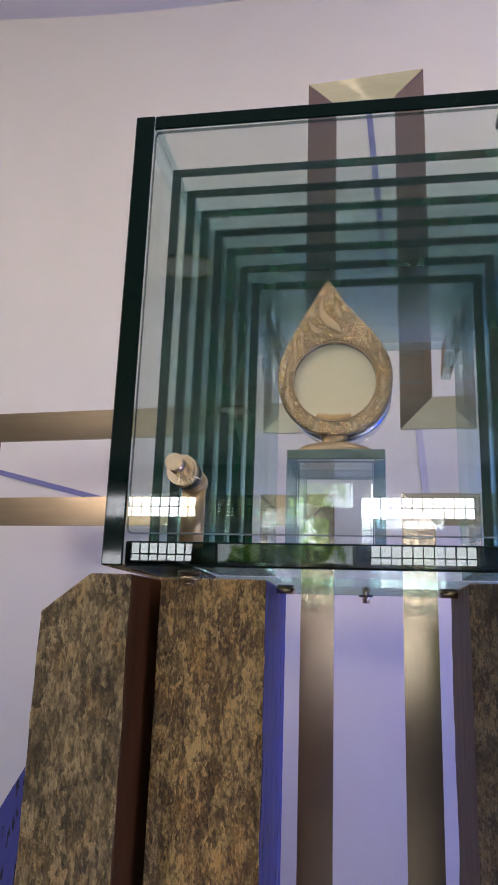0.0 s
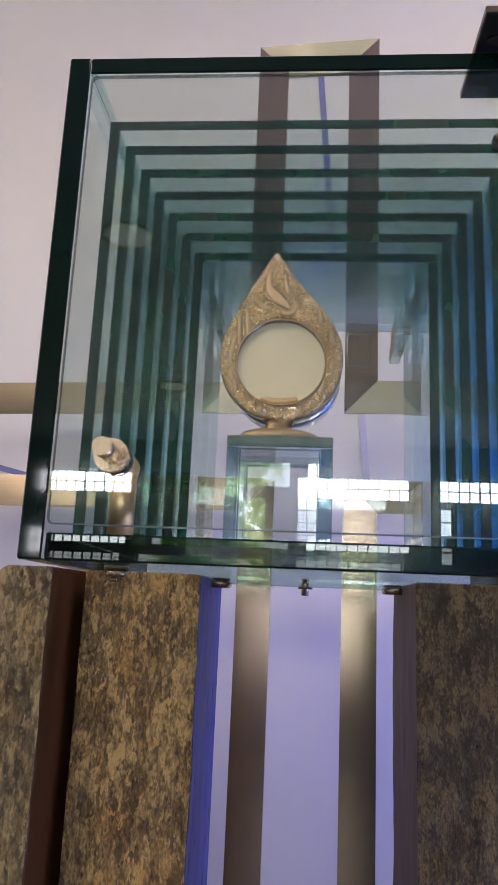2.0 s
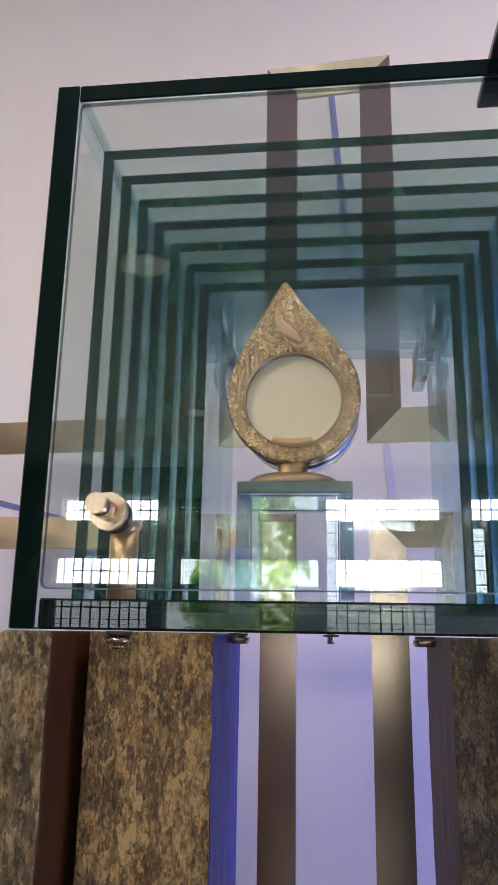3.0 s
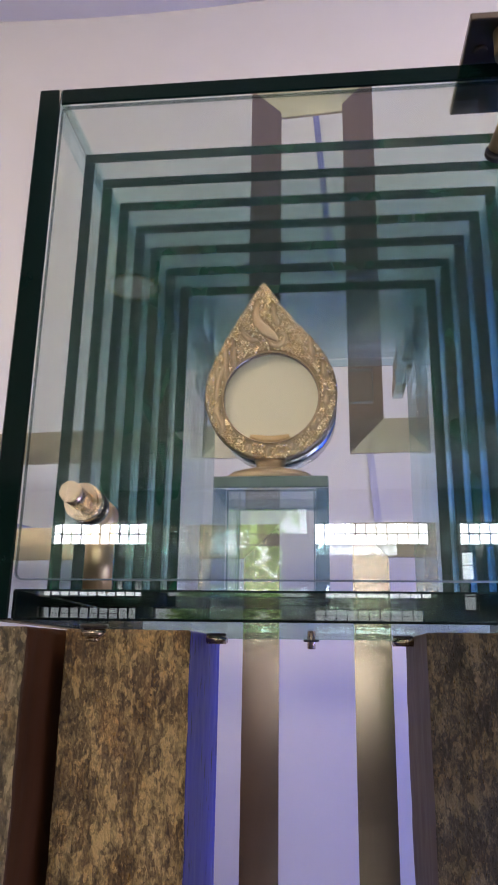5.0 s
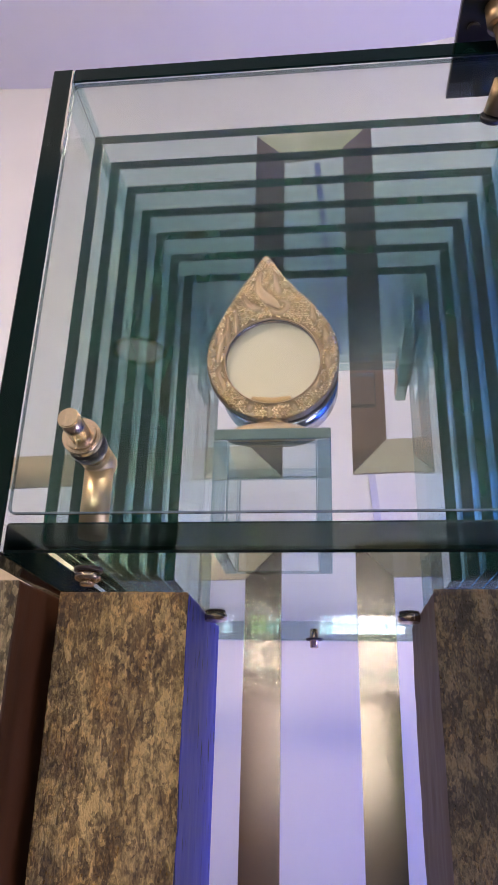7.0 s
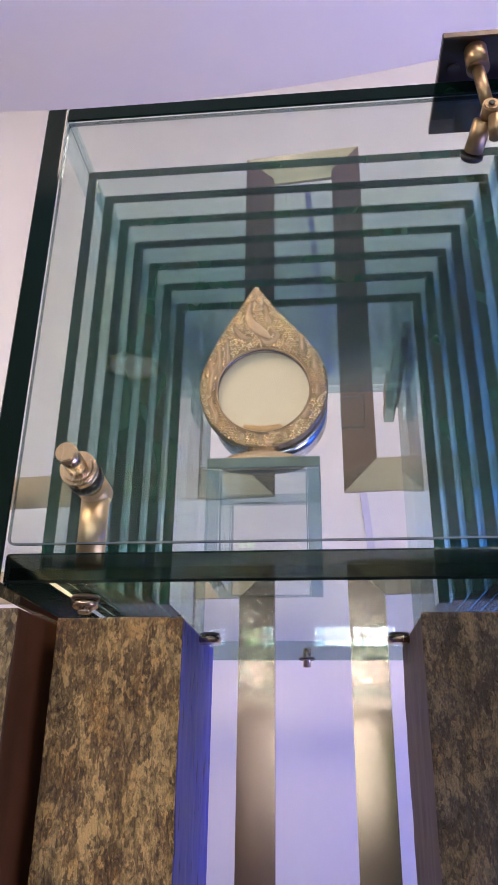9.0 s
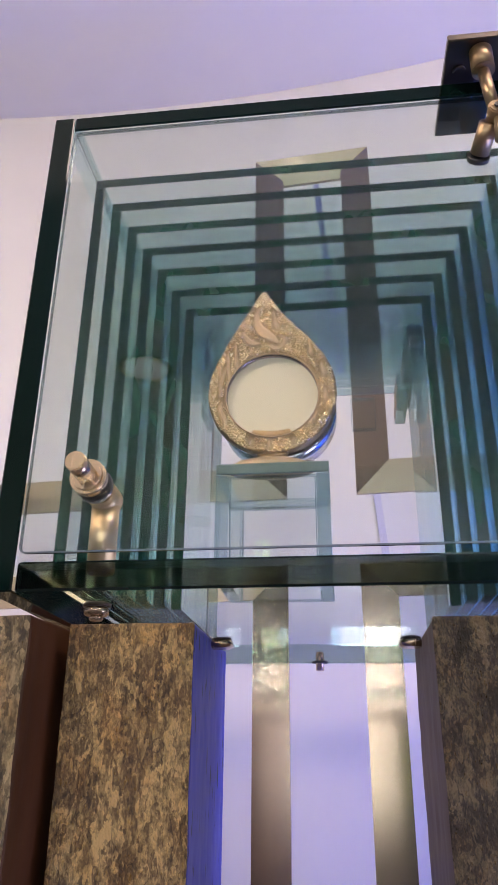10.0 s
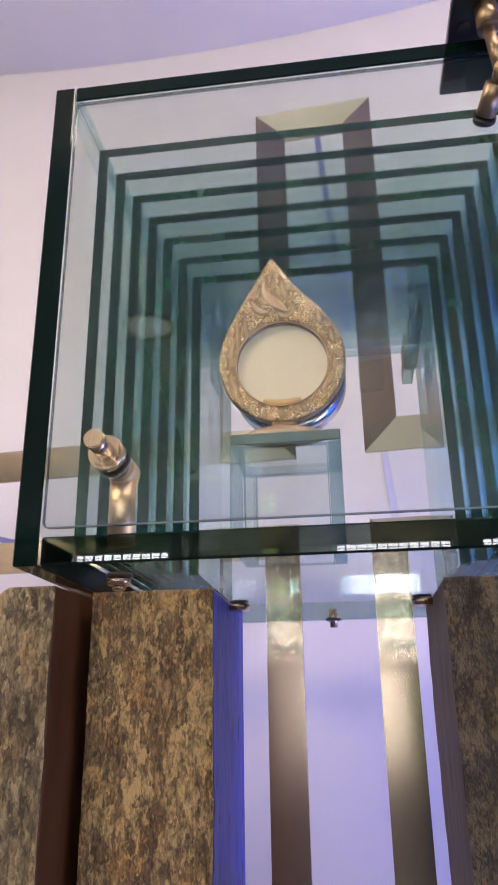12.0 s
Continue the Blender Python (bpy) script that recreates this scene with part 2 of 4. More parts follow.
CLEAR = glass_face("clear_glass", (0.975, 0.99, 0.985))
FRONT = glass_face("front_glass", (0.97, 0.985, 0.98), gloss=1.6)
PANEL = glass_face("outer_panel_glass", (0.925, 0.95, 0.938))
# right-hand sheets: the blue flood light is put into the tint of the glass
BLUE_LIT = glass_face("blue_lit_float_glass", (0.75, 0.865, 0.96))
BACK = glass_face("back_glass", (0.975, 0.99, 0.985), gloss=0.6)
GREEN = glass_face("green_float_glass", (0.863, 0.911, 0.908))
PLATE = glass_face("thick_float_glass", (0.93, 0.97, 0.965))
BASE_GLASS = glass_face("base_plate_glass", (0.84, 0.88, 0.88), gloss=0.14)
EDGE = glass_edge("green_glass_edge", (0.005, 0.032, 0.024), (0.17, 0.26, 0.22))
EDGE_PLATE = glass_face("base_glass_edge", (0.15, 0.175, 0.14), gloss=0.75)
EDGE_BACK = glass_face("base_back_edge", (0.52, 0.64, 0.6), gloss=1.5)
EDGE_PED = shade("pedestal_ground_edge", (0.17, 0.25, 0.23), rough=0.12, vary=0.3, scale=90, bump=0.02)
EDGE_SOFT = glass_face("pedestal_side_edge", (0.58, 0.71, 0.73), gloss=1.5)
EDGE_BLOCK = glass_face("reflection_block_edge", (0.4, 0.57, 0.55), gloss=3.0)
EDGE_PALE = glass_face("pale_glass_edge", (0.62, 0.78, 0.8), gloss=1.5)
EDGE_PANE = glass_face("pane_glass_edge", (0.3, 0.38, 0.38), gloss=1.5)
ARRIS = shade("ground_glass_arris", (0.26, 0.31, 0.32), rough=0.2, vary=0.15, scale=60, bump=0.02)
EDGE_DARK = shade("dark_glass_edge", (0.003, 0.012, 0.01), rough=0.05, spec=0.3, vary=0.4, scale=14, bump=0.02)
PLASTER = shade("white_plaster", (0.74, 0.72, 0.72), rough=0.85, spec=0.2, vary=0.03, scale=9, bump=0.05, bump_scale=120, depth=0.001)
CEIL = shade("ceiling_paint", (0.84, 0.82, 0.84), rough=0.9, spec=0.2, vary=0.02, scale=8, bump=0.03, bump_scale=90, depth=0.001)
FLOOR = shade("dark_floor_stone", (0.11, 0.1, 0.095), rough=0.35, vary=0.12, scale=14, bump=0.05)
BACKWALL = shade("dim_room_wall", (0.42, 0.38, 0.35), rough=0.8, vary=0.06, scale=8, bump=0.05)
SEAM = shade("blue_seam_paint", (0.2, 0.21, 0.44), rough=0.8, vary=0.1, scale=60, bump=0.05)
WALL_SHADOW = shade("pale_purple_shadow_paint", (0.56, 0.55, 0.66), rough=0.8, vary=0.1, scale=60, bump=0.05)
TIMBER = rough_timber("weathered_timber", (0.085, 0.05, 0.023), (0.25, 0.158, 0.066), (0.78, 0.56, 0.24), scale=1.0)
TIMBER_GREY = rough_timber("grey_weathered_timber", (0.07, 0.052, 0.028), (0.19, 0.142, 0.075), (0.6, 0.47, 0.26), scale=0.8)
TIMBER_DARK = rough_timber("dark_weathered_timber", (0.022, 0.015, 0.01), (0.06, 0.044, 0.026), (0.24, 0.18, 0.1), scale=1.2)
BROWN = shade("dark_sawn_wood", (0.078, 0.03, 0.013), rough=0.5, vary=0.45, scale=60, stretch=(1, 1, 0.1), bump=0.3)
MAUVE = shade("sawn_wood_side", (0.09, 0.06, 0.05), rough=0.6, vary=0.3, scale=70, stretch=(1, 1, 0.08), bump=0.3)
# blue light on these wood faces is put into their base colour
BLUE = scratched("blue_lit_wood", (0.055, 0.06, 0.33), (0.01, 0.01, 0.045))
BRONZE = brushed("brushed_bronze_sheet", (0.38, 0.285, 0.22), "Z", (1, 1, 0.03), 0.2)
BRONZE_ALONG = brushed("lengthwise_brushed_bronze_sheet", (0.4, 0.335, 0.25), "X", (0.03, 1, 1), 0.35)
STEEL = shade("brushed_steel", (0.66, 0.52, 0.35), rough=0.27, metal=1.0, vary=0.12, scale=500, stretch=(1, 1, 0.02), bump=0.0)
STEEL_ROD = brushed("brushed_gilt_steel", (0.78, 0.59, 0.33), "Z", (1, 1, 0.03), 0.42)
DARK_STEEL = shade("dark_bronze_steel", (0.13, 0.105, 0.085), rough=0.3, metal=1.0, vary=0.12, scale=60, bump=0.02, depth=0.0003)
BRONZE_ROD = shade("satin_bronze", (0.36, 0.26, 0.15), rough=0.42, metal=1.0, vary=0.08, scale=80, bump=0.0)
DARK_CHROME = shade("dull_chrome", (0.4, 0.38, 0.42), rough=0.2, metal=1.0, vary=0.05, bump=0.0)
RUBBER = shade("black_rubber", (0.012, 0.012, 0.013), rough=0.5, vary=0.2, bump=0.05)
# ground of the same gilt, its colour darkened for shade between the beads
GOLD = shade("shaded_grained_gilt_metal", (0.36, 0.26, 0.135), rough=0.38, metal=1.0, vary=0.2, scale=160, bump=0.2, bump_scale=600, depth=0.0006)
GOLD_SMOOTH = shade("smooth_gilt_metal", (0.52, 0.39, 0.24), rough=0.48, metal=1.0, vary=0.1, scale=70, bump=0.06, depth=0.0005)
GOLD_BEAD = shade("beaded_gilt_metal", (0.98, 0.79, 0.5), rough=0.2, metal=1.0, vary=0.06, scale=200, bump=0.0)
GILT_CLIP = shade("matt_gilt_metal", (0.62, 0.42, 0.18), rough=0.5, metal=0.6, vary=0.15, scale=120, bump=0.2, depth=0.0004)
CHROME = shade("polished_chrome", (0.8, 0.82, 0.85), rough=0.16, metal=1.0, vary=0.03, bump=0.0)
WAFER = shade("cream_wafer", (0.86, 0.79, 0.57), rough=0.7, spec=0.25, vary=0.03, scale=60, bump=0.05, depth=0.0005)
FRAME_PAINT = shade("dark_window_frame", (0.03, 0.032, 0.036), rough=0.45, vary=0.15, bump=0.05)
BLIND = shade("brown_slat_wood", (0.3, 0.2, 0.11), rough=0.55, vary=0.25, scale=40, stretch=(0.2, 1, 1), bump=0.1)
LAMP_GLOW = glow("lamp_disc", (1.0, 0.9, 0.78), 0.55)
GARDEN = garden_backdrop("garden_and_sky")

# ---- building helpers ----


def part(name, bm, mats, parent=None, label=""):
    """Links a bmesh as one mesh object under a thing or a part."""
    data = bpy.data.meshes.new(name)
    bm.normal_update()
    bm.to_mesh(data)
    bm.free()
    for m in mats if isinstance(mats, (list, tuple)) else (mats,):
        data.materials.append(m)
    ob = new(name, data)
    if parent is not None:
        ob.parent = parent
        ob.matrix_parent_inverse = parent.matrix_world.inverted()
    if label:
        ob["label"] = label
    return ob


def thing(name, place, label, category, group="", kind=""):
    ob = new(name)
    ob.matrix_world = Matrix.Translation(place)
    bpy.context.view_layer.update()
    ob.empty_display_size = 0.05
    return tagged(ob, label, category, group, kind)


def block(x0, y0, z0, x1, y1, z1, bevel=0.0, bm=None, segments=1):
    bm = bm or bmesh.new()
    m = Matrix.Translation(((x0 + x1) / 2, (y0 + y1) / 2, (z0 + z1) / 2)) @ Matrix.Diagonal((x1 - x0, y1 - y0, z1 - z0, 1))
    made = bmesh.ops.create_cube(bm, size=1, matrix=m)
    if bevel:
        edges = list({e for v in made["verts"] for e in v.link_edges})
        bmesh.ops.bevel(bm, geom=edges, offset=bevel, segments=segments, affect="EDGES")
    return bm


def slab(x0, y0, z0, x1, y1, z1, axis, bevel=0.0008):
    """A sheet of glass: slot 0 for its two large faces, slot 1 for its front and lower edges, slot 2 for its other edges."""
    bm = block(x0, y0, z0, x1, y1, z1, bevel)
    bm.normal_update()
    for f in bm.faces:
        f.material_index = 0 if abs(f.normal[axis]) > 0.99 else 1 if f.normal.y < -0.3 or f.normal.z < -0.5 else 2
    return bm


def rod(a, b, radius, radius_b=None, sides=28, bevel=0.0, bm=None):
    """A round bar from a to b with chamfered ends."""
    bm = bm or bmesh.new()
    a, b = Vector(a), Vector(b)
    m = Matrix.Translation((a + b) / 2) @ (b - a).to_track_quat("Z", "Y").to_matrix().to_4x4()
    made = bmesh.ops.create_cone(bm, cap_ends=True, segments=sides, radius1=radius, radius2=radius if radius_b is None else radius_b, depth=(b - a).length, matrix=m)
    verts = set(made["verts"])
    if bevel:
        rim = [e for e in {e for v in verts for e in v.link_edges} if any(len(f.verts) > 4 for f in e.link_faces)]
        bmesh.ops.bevel(bm, geom=rim, offset=bevel, segments=2, affect="EDGES")
    bm.normal_update()
    way = (b - a).normalized()
    for f in bm.faces:
        f.smooth = abs(f.normal.dot(way)) < 0.05 and sides > 8
    return bm


# ---- the room ----
FLOOR_Z, CEIL_Z, BACK_Y = -1.25, 1.547, -6.5
ARC_X, ARC_Y, ARC_R = -0.3, -4.0, 5.0


def apse_ring(radius, steps=96):
    """The plan of the curved wall, from its right end round to its left."""
    return [(ARC_X + radius * math.cos(radians(a)), ARC_Y + radius * math.sin(radians(a))) for a in np.linspace(-2, 182, steps)]


def build_apse():
    bm = bmesh.new()
    inner, outer = apse_ring(ARC_R), apse_ring(ARC_R + 0.2)
    rings = [[bm.verts.new((x, y, z)) for x, y in plan] for plan, z in ((inner, FLOOR_Z), (inner, CEIL_Z), (outer, CEIL_Z), (outer, FLOOR_Z))]
    for i in range(len(inner) - 1):
        for a in range(4):
            b = (a + 1) % 4
            f = bm.faces.new((rings[a][i], rings[a][i + 1], rings[b][i + 1], rings[b][i]))
            f.smooth = a == 0
    for i in (0, -1):
        bm.faces.new([r[i] for r in rings])
    bmesh.ops.recalc_face_normals(bm, faces=bm.faces)
    tagged(part("wall_apse", bm, PLASTER), "white plastered curved apse wall washed with violet light", "wall", kind="structure")


build_apse()
tagged(part("floor", block(-7, -6.9, FLOOR_Z - 0.2, 6, 1.4, FLOOR_Z), FLOOR), "dark polished stone floor of the room", "floor", kind="structure")
tagged(part("ceiling", block(-7, -6.9, CEIL_Z, 6, 1.4, CEIL_Z + 0.2), CEIL), "smooth white ceiling washed with violet light", "ceiling", kind="structure")
tagged(part("wall_west", block(-5.5, BACK_Y, FLOOR_Z, -5.3, -4.0, CEIL_Z), BACKWALL), "plain painted side wall of the room", "wall", kind="structure")
tagged(part("wall_east", block(4.7, BACK_Y, FLOOR_Z, 4.9, -4.0, CEIL_Z), BACKWALL), "plain painted side wall of the room", "wall", kind="structure")

# the window wall behind the visitor: three rows of small-paned steel windows
WINDOWS = [(-2.45, -1.49, 1.03, 1.25), (-1.3, -0.42, 1.03, 1.25), (0.11, 1.18, 1.03, 1.25), (1.45, 2.6, 1.03, 1.25),
           (-2.5, -1.5, 0.42, 0.68), (-1.28, 0.05, 0.42, 0.68), (0.2, 1.18, 0.42, 0.68), (1.45, 1.58, 0.32, 0.98),
           (-2.5, -1.55, -0.5, 0.33), (-1.4, -0.18, -0.5, 0.33), (0.11, 1.1, -0.5, 0.33)]


def build_window_wall():
    xs = sorted({-5.5, 4.9, *(w[0] for w in WINDOWS), *(w[1] for w in WINDOWS)})
    zs = sorted({FLOOR_Z, CEIL_Z, *(w[2] for w in WINDOWS), *(w[3] for w in WINDOWS)})
    bm = bmesh.new()
    for x0, x1 in zip(xs, xs[1:]):
        run = None
        for z0, z1 in zip(zs, zs[1:]):
            cx, cz = (x0 + x1) / 2, (z0 + z1) / 2
            free = any(w[0] < cx < w[1] and w[2] < cz < w[3] for w in WINDOWS)
            if not free:
                run = [run[0], z1] if run else [z0, z1]
            if run and (free or z1 == zs[-1]):
                block(x0, BACK_Y - 0.2, run[0], x1, BACK_Y, run[1], bm=bm)
                run = None
    tagged(part("wall_south", bm, BACKWALL), "dim painted wall pierced by three rows of windows", "wall", kind="structure")


build_window_wall()
for number, (x0, x1, z0, z1) in enumerate(WINDOWS, 1):
    win = thing("window_%d" % number, ((x0 + x1) / 2, BACK_Y - 0.1, z0), "small-paned dark steel window with daylight behind", "window", kind="structure")
    bm = bmesh.new()
    for a in ((x0, z0, x1, z0 + 0.012), (x0, z1 - 0.012, x1, z1), (x0, z0 + 0.012, x0 + 0.012, z1 - 0.012), (x1 - 0.012, z0 + 0.012, x1, z1 - 0.012)):
        block(a[0], BACK_Y - 0.12, a[1], a[2], BACK_Y - 0.08, a[3], bm=bm)
    part("window_frame", bm, FRAME_PAINT, win)
    cols, rows = (3, 1) if number in (6, 10) else (max(1, round((x1 - x0) / 0.095)), max(1, round((z1 - z0) / 0.125)))
    for i in range(1, cols):
        x = x0 + (x1 - x0) * i / cols
        part("glazing_bar", block(x - 0.006, BACK_Y - 0.11, z0 + 0.012, x + 0.006, BACK_Y - 0.09, z1 - 0.012), FRAME_PAINT, win)
    for j in range(1, rows):
        z = z0 + (z1 - z0) * j / rows
        part("glazing_bar", block(x0 + 0.012, BACK_Y - 0.105, z - 0.006, x1 - 0.012, BACK_Y - 0.087, z + 0.006), FRAME_PAINT, win)

blind = thing("window_blind", (-0.96, BACK_Y - 0.235, 1.0), "lowered brown slatted blind outside an upper window", "blind")
for j in range(8):
    z = 1.005 + 0.037 * j
    part("slat", block(-1.33, BACK_Y - 0.243, z, -0.6, BACK_Y - 0.227, z + 0.034, 0.003), BLIND, blind)

bm = bmesh.new()
bmesh.ops.create_grid(bm, x_segments=1, y_segments=1, size=1, matrix=Matrix.Translation((0, -13, 1.0)) @ Matrix.Diagonal((12, 1, 6, 1)) @ pose(0, 0, 0, 90))
tagged(part("backdrop", bm, GARDEN), "bright sky with trees outside the windows", "backdrop", kind="structure")


def build_downlight(x, y):
    lamp = thing("downlight", (x, y, CEIL_Z), "round recessed ceiling downlight with a pale metal ring", "ceiling light", "ceiling downlights")
    bm = bmesh.new()
    for r0, r1, z0, z1 in ((0.1, 0.12, CEIL_Z - 0.006, CEIL_Z - 0.001),):
        outer = [bm.verts.new((x + r1 * math.cos(a), y + r1 * math.sin(a), z1)) for a in np.linspace(0, 2 * math.pi, 40, endpoint=False)]
        mid = [bm.verts.new((x + r1 * math.cos(a), y + r1 * math.sin(a), z0)) for a in np.linspace(0, 2 * math.pi, 40, endpoint=False)]
        inner = [bm.verts.new((x + r0 * math.cos(a), y + r0 * math.sin(a), z0)) for a in np.linspace(0, 2 * math.pi, 40, endpoint=False)]
        for i in range(40):
            j = (i + 1) % 40
            bm.faces.new((outer[i], outer[j], mid[j], mid[i]))
            bm.faces.new((mid[i], mid[j], inner[j], inner[i]))
    part("ring", bm, STEEL, lamp)
    bm = rod((x, y, CEIL_Z - 0.004), (x, y, CEIL_Z - 0.001), 0.098, sides=40)
    part("diffuser", bm, LAMP_GLOW, lamp, "glowing warm diffuser")


for x, y in ((-0.6, -2.41), (-0.79, -4.66), (2.9, -2.41), (2.9, -4.66)):
    build_downlight(x, y)

# ---- the cross of metal bands in front of the wall ----
CROSS = Matrix.Translation((0.21, 0.63, 0.0)) @ pose(0, 0, 0, 0, 0, -4.6)
HALF, BAND = 0.1068, 0.0525
ARM_TOP, ARM_LOW, CROSS_TOP, REACH = 0.336, 0.124, 0.973, 0.74


def band(name, corners, lean, mat, parent, label=""):
    """A flat metal band between four corners in the plane of the cross; lean sets its inner edge back."""
    bm = bmesh.new()
    front = [bm.verts.new(CROSS @ Vector((x, lean * k, z))) for (x, z), k in zip(corners, (0, 0, 1, 1))]
    back = [bm.verts.new(CROSS @ Vector((x, lean * k + 0.006, z))) for (x, z), k in zip(corners, (0, 0, 1, 1))]
    bm.faces.new(front)
    bm.faces.new(back[::-1])
    for i in range(4):
        j = (i + 1) % 4
        bm.faces.new((front[j], front[i], back[i], back[j]))
    bmesh.ops.recalc_face_normals(bm, faces=bm.faces)
    return part(name, bm, mat, parent, label)


cross = thing("outline_cross", CROSS @ Vector((0, 0, FLOOR_Z)), "tall outline cross of brushed bronze bands before the wall", "cross")
H, I = HALF, HALF - BAND
LEAN = 0.006
# each band: two corners of its outer edge, then two of its inner edge
band("top_band", [(-H, CROSS_TOP), (H, CROSS_TOP), (I, CROSS_TOP - 0.05), (-I, CROSS_TOP - 0.05)], LEAN * 3.2, BRONZE_ALONG, cross, "pale end band")
for s in (-1, 1):
    band("upper_band", [(s * H, ARM_TOP), (s * H, CROSS_TOP), (s * I, CROSS_TOP - 0.05), (s * I, ARM_TOP - BAND)], LEAN * (1 if s < 0 else 0.2), BRONZE, cross)
    band("arm_band", [(s * H, ARM_TOP), (s * REACH, ARM_TOP), (s * (REACH - BAND), ARM_TOP - BAND), (s * I, ARM_TOP - BAND)], LEAN * (0.7 if s > 0 else 1), BRONZE_ALONG, cross)
    band("arm_band", [(s * H, ARM_LOW), (s * REACH, ARM_LOW), (s * (REACH - BAND), ARM_LOW + BAND), (s * I, ARM_LOW + BAND)], LEAN, BRONZE_ALONG, cross)
    band("end_band", [(s * REACH, ARM_TOP), (s * REACH, ARM_LOW), (s * (REACH - BAND), ARM_LOW + BAND), (s * (REACH - BAND), ARM_TOP - BAND)], LEAN, BRONZE, cross)
    band("lower_band", [(s * H, ARM_LOW), (s * H, FLOOR_Z + 0.001), (s * I, FLOOR_Z + 0.001), (s * I, ARM_LOW + BAND)], LEAN * (0.7 if s < 0 else -0.38), BRONZE, cross)

# ---- timber posts ----


def build_post(name, x0, x1, y0, y1, top, mats, label, seed, rough=0.0035, side=0.0012, group="timber posts", skew=0.0):
    """A hewn post: mats are its front, right, back and left faces; top gives its height over x."""
    post = thing(name, ((x0 + x1) / 2, (y0 + y1) / 2, FLOOR_Z), label, "post", group)
    nx, nb, ny = max(6, int((x1 - x0) / 0.0016)), 8, max(6, int((y1 - y0) / 0.005))
    ring = [(x0 + (x1 - x0) * i / nx, y0, 0, -1, 0) for i in range(nx)] + [(x1 + skew * i / ny, y0 + (y1 - y0) * i / ny, 1, 0, 1) for i in range(ny)]
    ring += [(x1 + skew - (x1 + skew - x0) * i / nb, y1, 0, 1, 2) for i in range(nb)] + [(x0, y1 - (y1 - y0) * i / ny, -1, 0, 3) for i in range(ny)]
    levels = list(np.linspace(0, 0.34, 190)) + list(np.linspace(0.38, 1.0, 12))
    bm, rows = bmesh.new(), []
    layer = bm.verts.layers.float.new("lift")
    for u in levels:
        row = []
        for x, y, ax, ay, face in ring:
            z = top(x) + (FLOOR_Z - top(x)) * u
            q = Vector((x * 34 + seed, y * 34, z * 15))
            if face == 0:
                warp = noise.noise(Vector((x * 120, seed, z * 90)))
                patch = noise.noise(Vector((x * 46, seed, z * 30))) + 0.5 * noise.noise(Vector((x * 110, seed + 4, z * 60)))
                chip = noise.cell(Vector((x * 270 + 1.1 * warp, seed + 0.5, z * 85 + 1.5 * warp + 3 * noise.noise(Vector((x * 260, seed, 0))))))
                lift = min(1.0, max(0.0, 0.5 + 0.9 * patch + 0.3 * chip))
                d = rough * (0.5 * noise.noise(q) - 0.5 + 0.42 * lift + 0.16 * noise.noise(Vector((x * 500, seed, z * 180))))
            else:
                lift = 0.5 + 0.5 * noise.noise(q * 2)
                d = side * (noise.noise(q) + 0.5 * noise.noise(q * 3.1) - 0.5)
            if u == 0:
                d -= 0.0012
            v = bm.verts.new((x + ax * d, y + ay * d, z))
            v[layer] = lift
            row.append(v)
        rows.append(row)
    n = len(ring)
    for a, b in zip(rows, rows[1:]):
        for i in range(n):
            j = (i + 1) % n
            f = bm.faces.new((a[i], b[i], b[j], a[j]))
            f.material_index, f.smooth = ring[i][4], True
    bm.faces.new(rows[0]).material_index = 0
    bm.faces.new(rows[-1][::-1]).material_index = 0
    bmesh.ops.recalc_face_normals(bm, faces=bm.faces)
    part("timber", bm, mats, post)
    return post


flat_top = lambda x: -0.001
build_post("timber_post", 0.0188, 0.1205, 0.1145, 0.275, flat_top, (TIMBER, BLUE, TIMBER, TIMBER),
           "rough brown timber post with blue light painted on its side, under the glass case", 3.0)
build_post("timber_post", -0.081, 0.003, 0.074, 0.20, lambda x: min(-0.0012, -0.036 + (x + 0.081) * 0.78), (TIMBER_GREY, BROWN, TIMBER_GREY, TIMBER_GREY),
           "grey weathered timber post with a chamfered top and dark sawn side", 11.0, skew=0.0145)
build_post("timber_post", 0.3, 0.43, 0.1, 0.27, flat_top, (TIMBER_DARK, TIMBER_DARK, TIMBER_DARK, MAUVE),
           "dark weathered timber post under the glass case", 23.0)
build_post("timber_post", -0.34, -0.1, 0.215, 0.29, lambda x: -0.115 + (x + 0.1) * 1.75, (BLUE, BLUE, BLUE, BLUE),
           "timber slab with blue light painted on it and a steeply slanted top", 31.0, rough=0.002)

# ---- the glass case ----
SIZE, DEEP, BASE = 0.42, 0.372, 0.02
case = thing("glass_case", (SIZE / 2, 0.2, 0.0), "thick green-edged glass display case of nested glass sleeves on timber posts", "display case")


